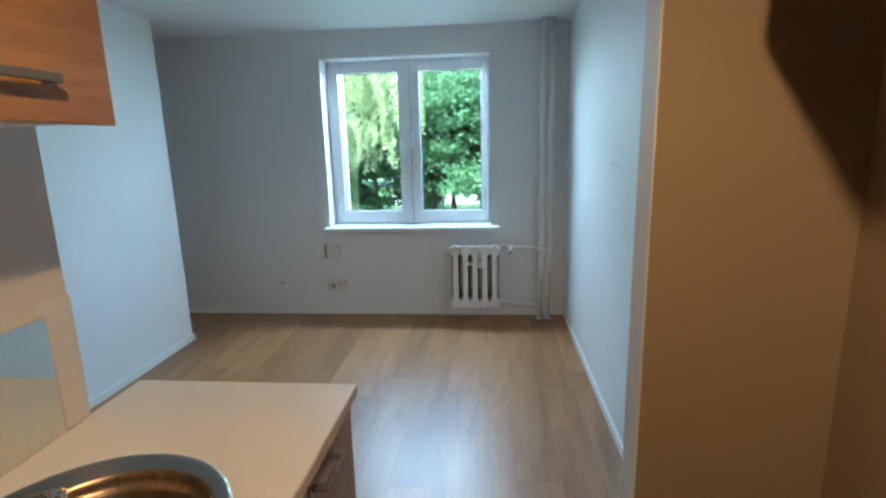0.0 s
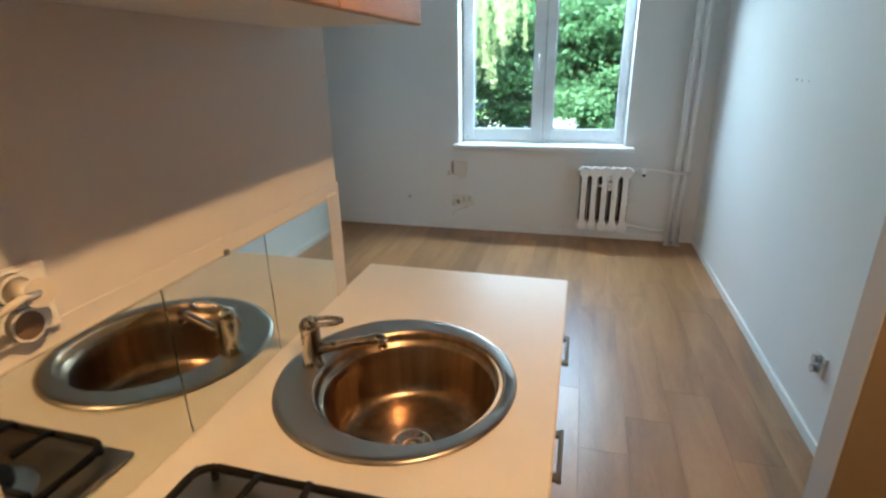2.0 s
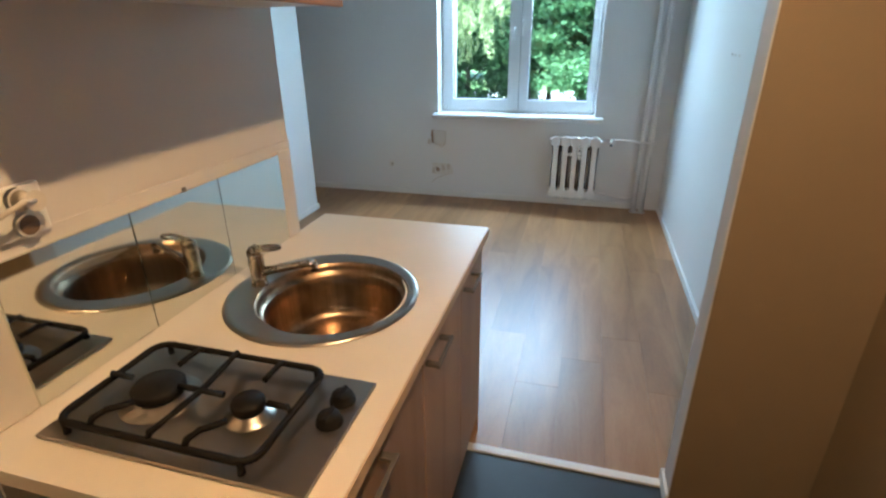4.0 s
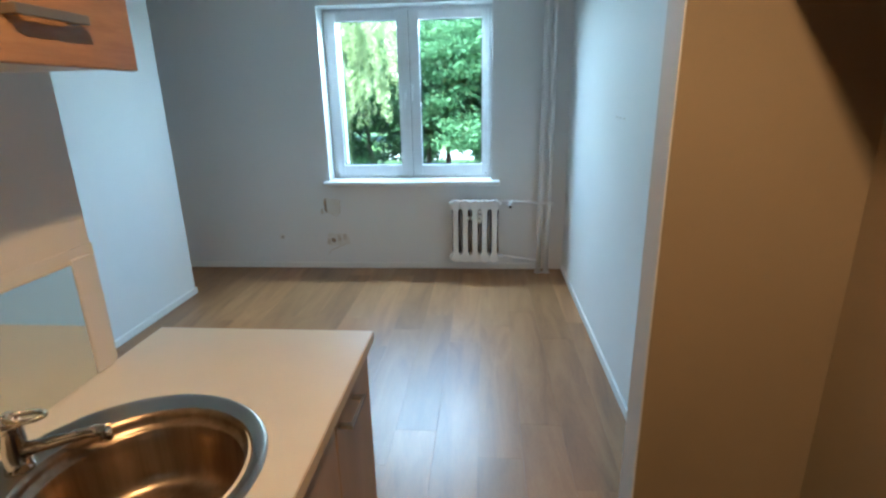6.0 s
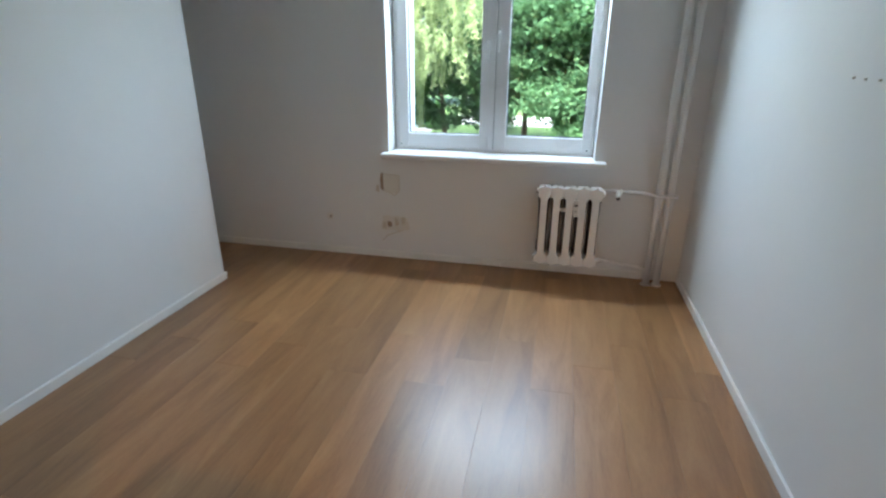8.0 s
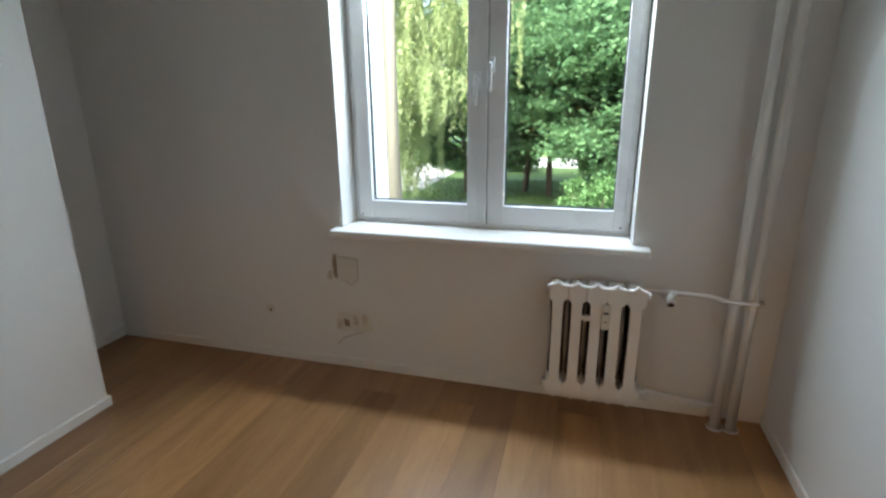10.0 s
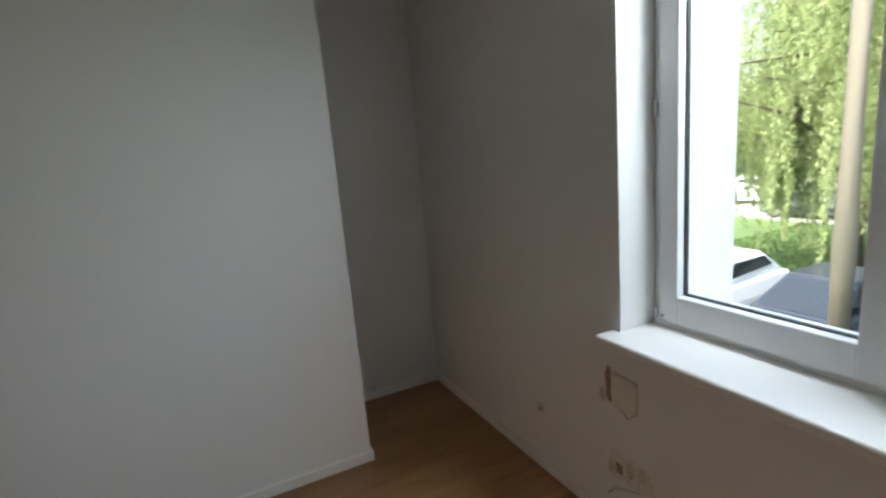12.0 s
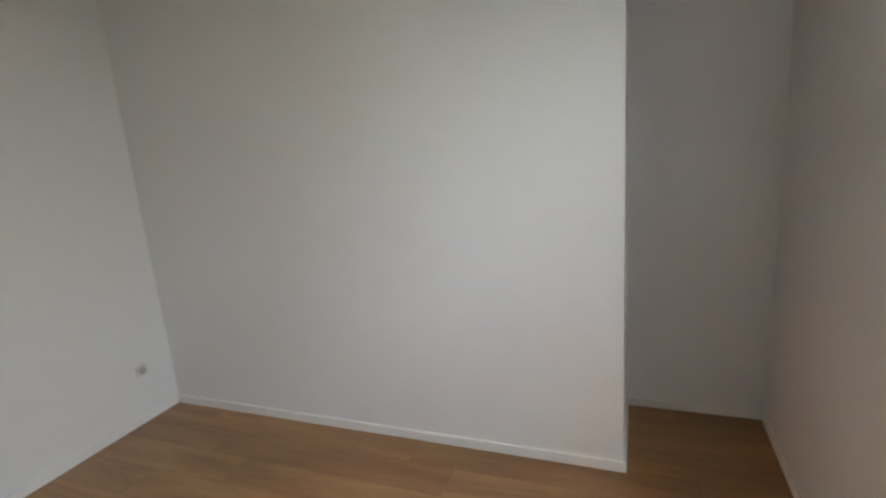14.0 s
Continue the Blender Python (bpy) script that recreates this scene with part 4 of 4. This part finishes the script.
def tree(base, trunk_h, crown, clumps, leaves, size, material, label, seed, name="tree"):
    """crown: half-widths and height span; the crown is many leaf clumps of uneven size."""
    rr = random.Random(seed)
    x, y, z = base
    hw, z0, z1 = crown
    ob = thing(name, label, "tree", base)
    part("trunk", limbs(base, (trunk_h + z1) / 2, hw, 0.14, 14, rr), M_BARK, ob, "dark bark trunk and limbs")
    cc = []
    while len(cc) < clumps:
        u, v, w = rr.uniform(-1, 1), rr.uniform(-1, 1), rr.uniform(0, 1)
        prof = math.sin(math.pi * min(1, 0.12 + 0.86 * w)) ** 0.6
        if u * u + v * v < prof * prof and u * u + v * v > 0.15 * prof:
            cc.append((x + u * hw, y + v * hw, z + z0 + (z1 - z0) * w, hw * rr.uniform(0.10, 0.24)))
    cc = np.array(cc)
    pick = nrng.integers(0, clumps, leaves)
    g = nrng.normal(size=(leaves, 3)) * np.array([0.72, 0.72, 0.20])
    pts = cc[pick, :3] + g * cc[pick, 3:4]
    crown_ob = new("crown", leaf_mesh("crown", pts, size, material, 0.35))
    crown_ob.parent = ob
    crown_ob.matrix_parent_inverse = Matrix.Translation(-Vector(base))
    return ob


tree((-2.5, 22.0, GZ_OUT), 3.0, (4.2, 2.3, 11.0), 360, 66000, 0.105, M_LEAF, "broad-leaved tree with a dense green crown", 1)
tree((-3.8, 23.2, GZ_OUT), 3.0, (3.4, 2.5, 10.0), 250, 38000, 0.105, M_LEAF, "slender broad-leaved tree beside the lawn", 2)
tree((1.5, 18.6, GZ_OUT), 2.5, (4.6, 1.3, 11.7), 410, 76000, 0.105, M_LEAF, "tall broad-leaved tree with low branches", 3)
tree((6.5, 21.0, GZ_OUT), 2.5, (4.6, 1.2, 12.0), 320, 48000, 0.11, M_LEAF, "broad tree at the lawn's edge", 4)
tree((-6.6, 22.5, GZ_OUT), 2.5, (4.2, 1.6, 8.6), 150, 25000, 0.13, M_LEAF_D, "dark leafy tree in the second row", 7)
for i, (x, y, h) in enumerate(((-24, 47, 6.5), (-15, 50, 7.0), (-6, 48, 13), (3, 51, 13), (12, 49, 14), (22, 46, 13), (-33, 44, 7))):
    tree((x, y, GZ_OUT), 2.5, (5.5, 1.0, h), 90, 9000, 0.30, M_LEAF_D, "distant leafy tree beyond the paving", 20 + i)

# shrubs
def shrub(x, y, r, h, count, leaf, material, label, seed):
    ob = thing("shrub", label, "shrub", (x, y, GZ_OUT))
    rr = random.Random(seed)
    bm = bmesh.new()
    for k in range(9):
        a = rr.uniform(0, 6.28)
        c, s = r * math.cos(a), r * math.sin(a)
        tube(bm, [(x, y, GZ_OUT - 0.05), (x + 0.3 * c, y + 0.3 * s, GZ_OUT + 0.35 * h), (x + 0.65 * c, y + 0.65 * s, GZ_OUT + 0.75 * h)], 0.02, 6, True, [0.03, 0.02, 0.008])
    part("stem", bm, M_BARK, ob)
    lumps = np.array([(x + r * 0.6 * rr.uniform(-1, 1), y + r * 0.6 * rr.uniform(-1, 1), GZ_OUT + h * rr.uniform(0.2, 0.85), r * rr.uniform(0.22, 0.42)) for k in range(26)])
    pick = nrng.integers(0, 26, count)
    pts = lumps[pick, :3] + nrng.normal(size=(count, 3)) * lumps[pick, 3:4] * np.array([0.6, 0.6, 0.42])
    pts = pts[pts[:, 2] > GZ_OUT + 0.05]
    crown = new("crown", leaf_mesh("crown", pts, leaf, material, 0.2))
    crown.parent = ob
    crown.matrix_parent_inverse = Matrix.Translation(-Vector(ob.location))


shrub(-0.6, 14.7, 1.15, 2.0, 6000, 0.075, M_BUSH, "round light-green leafy shrub on the lawn", 3)
for i, (x, y, r, h) in enumerate(((-9.5, 30.5, 1.8, 1.9), (-5.2, 31.0, 1.5, 1.6), (0.6, 30.2, 1.9, 2.1), (4.0, 31.2, 1.6, 1.8), (7.5, 30.0, 2.0, 2.2), (-14.5, 30.8, 1.8, 2.0), (1.4, 25.5, 1.5, 1.9), (3.6, 24.8, 1.6, 2.1), (5.8, 26.0, 1.7, 2.2), (0.2, 28.0, 1.5, 1.8))):
    shrub(x, y, r, h, 2600, 0.13, M_LEAF_D, "dark green shrub at the lawn's far edge", 40 + i)

# grass blades on the near lawn
gp = np.stack([nrng.uniform(-13, 6, 42000), 11.8 + 15 * nrng.uniform(0, 1, 42000) ** 1.4, np.full(42000, GZ_OUT + 0.03)], 1)
tagged(new("grass", leaf_mesh("grass", gp, 0.075, M_GRASS_B, -1.4, 0.14)), "uneven green grass blades on the lawn", "grass", kind="stuff")

# weeping willow
wx, wy = -7.9, 14.6
willow = thing("willow", "weeping willow with pale green hanging strands", "tree", (wx, wy, GZ_OUT))
rr = random.Random(8)
part("trunk", limbs((wx, wy, GZ_OUT), 8.0, 5.0, 0.26, 22, rr), M_BARK, willow, "dark willow trunk and limbs")
strand_pts = []
for k in range(112):
    # a bough arches out from the top; strands hang along its outer half
    a, reach = (rr.uniform(0, 2 * math.pi), rr.uniform(1.4, 4.7)) if k < 104 else (rr.uniform(-0.5, 0.3), rr.uniform(4.4, 5.1))
    ca, sa = math.cos(a), math.sin(a)
    z_top, sag = GZ_OUT + rr.uniform(4.6 if k < 104 else 8.0, 10.6), rr.uniform(0.04, 0.11)
    for j in range(rr.choice((4, 7, 11))):
        f = rr.uniform(0.4, 1.0)
        sx, sy = wx + reach * f * ca + rr.gauss(0, 0.14), wy + reach * f * sa + rr.gauss(0, 0.14)
        z0 = z_top - sag * (reach * f) ** 2 + rr.uniform(-0.15, 0.15)
        long_one = sx < wx + 1.5
        lowest = rr.uniform(0.7, 2.6) if long_one else rr.uniform(3.3, 4.9)
        L = min(rr.uniform(1.6, 5.5) if long_one else rr.uniform(1.2, 3.6), z0 - GZ_OUT - lowest)
        if L < 0.5:
            continue
        n = int(L * 40)
        t_ = np.linspace(0, 1, n)
        sway = 0.16 * rr.uniform(-1, 1) * np.sin(t_ * 3.0)
        w_ = 0.040 + 0.060 * (1 - t_)
        p = np.stack([sx + sway + nrng.normal(0, 1, n) * w_, sy + sway * 0.6 + nrng.normal(0, 1, n) * w_, z0 - L * t_], 1)
        strand_pts.append(p)
wl = new("crown", leaf_mesh("crown", np.concatenate(strand_pts), 0.085, M_WILLOW, 1.0, 0.28))
wl.parent = willow
wl.matrix_parent_inverse = Matrix.Translation(-Vector(willow.location))

# street lamp pole
px, py = -3.62, 4.85
pole = thing("lamp_post", "tall beige concrete lamp post beside the road", "lamp post", (px, py, GZ_OUT))
part("shaft", tube(bmesh.new(), [(px, py, GZ_OUT - 0.1), (px, py, GZ_OUT + 3), (px, py, GZ_OUT + 5.95)], 0.11, 16, True, [0.125, 0.112, 0.095]), M_CONC, pole)
part("collar", tube(bmesh.new(), [(px, py, GZ_OUT + 5.90), (px, py, GZ_OUT + 6.12)], 0.105, 16), M_CONC, pole)
part("mast", tube(bmesh.new(), [(px, py, GZ_OUT + 6.1), (px, py, GZ_OUT + 9.0), (px + 0.5, py + 0.4, GZ_OUT + 9.4)], 0.06, 12), M_CONC, pole)


def car(x, y, turn, paint, label):
    ob = thing("car", label, "car", (x, y, GZ_OUT + 0.02), "parked cars")
    m = pose(x, y, GZ_OUT + 0.02, 0, 0, turn)

    def put(name, bm, mat_, parent, lab=""):
        bmesh.ops.transform(bm, matrix=m, verts=bm.verts)
        return part(name, bm, mat_, parent, lab)

    def hull(sections):
        bm = bmesh.new()
        rows = []
        for px_, hw, zb, zt_ in sections:
            rows.append([bm.verts.new((px_, s * w_, z_)) for s, w_, z_ in ((-1, hw * 0.94, zb), (-1, hw, (zb + zt_) / 2), (-1, hw * 0.9, zt_), (1, hw * 0.9, zt_), (1, hw, (zb + zt_) / 2), (1, hw * 0.94, zb))])
        for a, b in zip(rows, rows[1:]):
            for k in range(6):
                f = bm.faces.new((a[k], a[(k + 1) % 6], b[(k + 1) % 6], b[k]))
        bm.faces.new(rows[0])
        bm.faces.new(rows[-1][::-1])
        bmesh.ops.recalc_face_normals(bm, faces=bm.faces)
        bmesh.ops.bevel(bm, geom=bm.edges[:], offset=0.03, segments=2, affect="EDGES")
        return bm

    body = put("body", hull([(-2.1, 0.72, 0.35, 0.75), (-1.9, 0.84, 0.22, 0.92), (-0.9, 0.87, 0.2, 0.95), (0.9, 0.87, 0.2, 0.93), (1.8, 0.84, 0.22, 0.80), (2.1, 0.70, 0.35, 0.65)]), paint, ob)
    put("cabin", hull([(-1.75, 0.72, 0.90, 0.97), (-1.15, 0.66, 0.90, 1.42), (0.1, 0.66, 0.90, 1.45), (1.05, 0.74, 0.88, 0.95)]), paint, ob)

    def pane(name, quad, push, lab):
        bm = bmesh.new()
        outer = [bm.verts.new(Vector(q) + Vector(push)) for q in quad]
        inner = [bm.verts.new(Vector(q) - Vector(push)) for q in quad]
        bm.faces.new(outer)
        bm.faces.new(inner[::-1])
        for k in range(4):
            bm.faces.new((outer[k - 1], outer[k], inner[k], inner[k - 1]))
        put(name, bm, M_CARG, ob, lab)

    pane("windscreen", [(0.17, -0.53, 1.413), (0.17, 0.53, 1.413), (0.96, 0.60, 0.997), (0.96, -0.60, 0.997)], (0.006, 0, 0.011), "dark sloping windscreen")
    pane("rear_window", [(-1.21, -0.52, 1.375), (-1.21, 0.52, 1.375), (-1.66, 0.58, 1.038), (-1.66, -0.58, 1.038)], (-0.008, 0, 0.010), "dark sloping rear window")
    for s in (-1, 1):
        pane("side_window", [(-1.08, s * 0.605, 1.39), (0.02, s * 0.605, 1.40), (0.45, s * 0.69, 1.08), (-1.30, s * 0.67, 1.17)], (0, s * 0.012, 0.003), "dark side window")
    put("roof", box(bmesh.new(), -1.10, 0.10, -0.56, 0.56, 1.43, 1.475, 0.02), paint, ob)
    for sx in (-1.3, 1.3):
        for sy in (-1, 1):
            w = put("wheel", tube(bmesh.new(), [(sx, sy * 0.70, 0.31), (sx, sy * 0.89, 0.31)], 0.31, 20), M_TYRE, ob, "black tyre")
            put("rim", tube(bmesh.new(), [(sx, sy * 0.885, 0.31), (sx, sy * 0.895, 0.31)], 0.19, 16), M_STEEL, w)
    for s in (-1, 1):
        put("headlight", box(bmesh.new(), 1.98, 2.09, s * 0.58 - 0.12, s * 0.58 + 0.12, 0.56, 0.68, 0.02), M_CHROME, ob)
        put("tail_light", box(bmesh.new(), -2.09, -1.98, s * 0.60 - 0.10, s * 0.60 + 0.10, 0.62, 0.76, 0.02), M_BROWN, ob)
    return ob


car(-2.1, 9.15, 92, M_CARW, "white parked car below the window")
car(-0.22, 9.45, 88, M_CARW, "white parked car beside another white car")
car(-8.3, 9.2, -88, M_CARW, "white parked car by the lamp post")
car(-5.9, 9.1, -91, M_CARD, "dark blue parked car by the kerb")
car(-13.4, 23.4, 8, M_CARD, "dark car parked beyond the lawn")
car(-17.5, 26.5, 3, M_CARW, "white car parked beyond the lawn")

# ---- floor planks ----
PW, PL = 0.192, 1.285
plank_meshes = {}


def plank_mesh(w, l):
    key = (round(w, 3), round(l, 3))
    if key not in plank_meshes:
        g = 0.0002
        bm = box(bmesh.new(), g, w - g, g, l - g, -0.008, 0.0, 0.0006, 1)
        plank_meshes[key] = finish(bm, "plank", M_PLANK)
    return plank_meshes[key]


x, row = XA, 0
while x < -0.001:
    w = min(PW, -x)
    FY_S = YS if x + w < XK - 0.05 else -3.140
    y = FY_S
    first = PL * (0.25 + 0.5 * ((row * 0.37) % 1.0))
    while y < -0.001:
        l = min(first if y == FY_S else PL, -y)
        if not (x + w < XL - 0.12 and y + l < YA - 0.1):
            ob = new("plank", plank_mesh(w, l))
            ob.location = (x, y, 0.0)
            ob.parent = floor
        y += l
    x += w
    row += 1
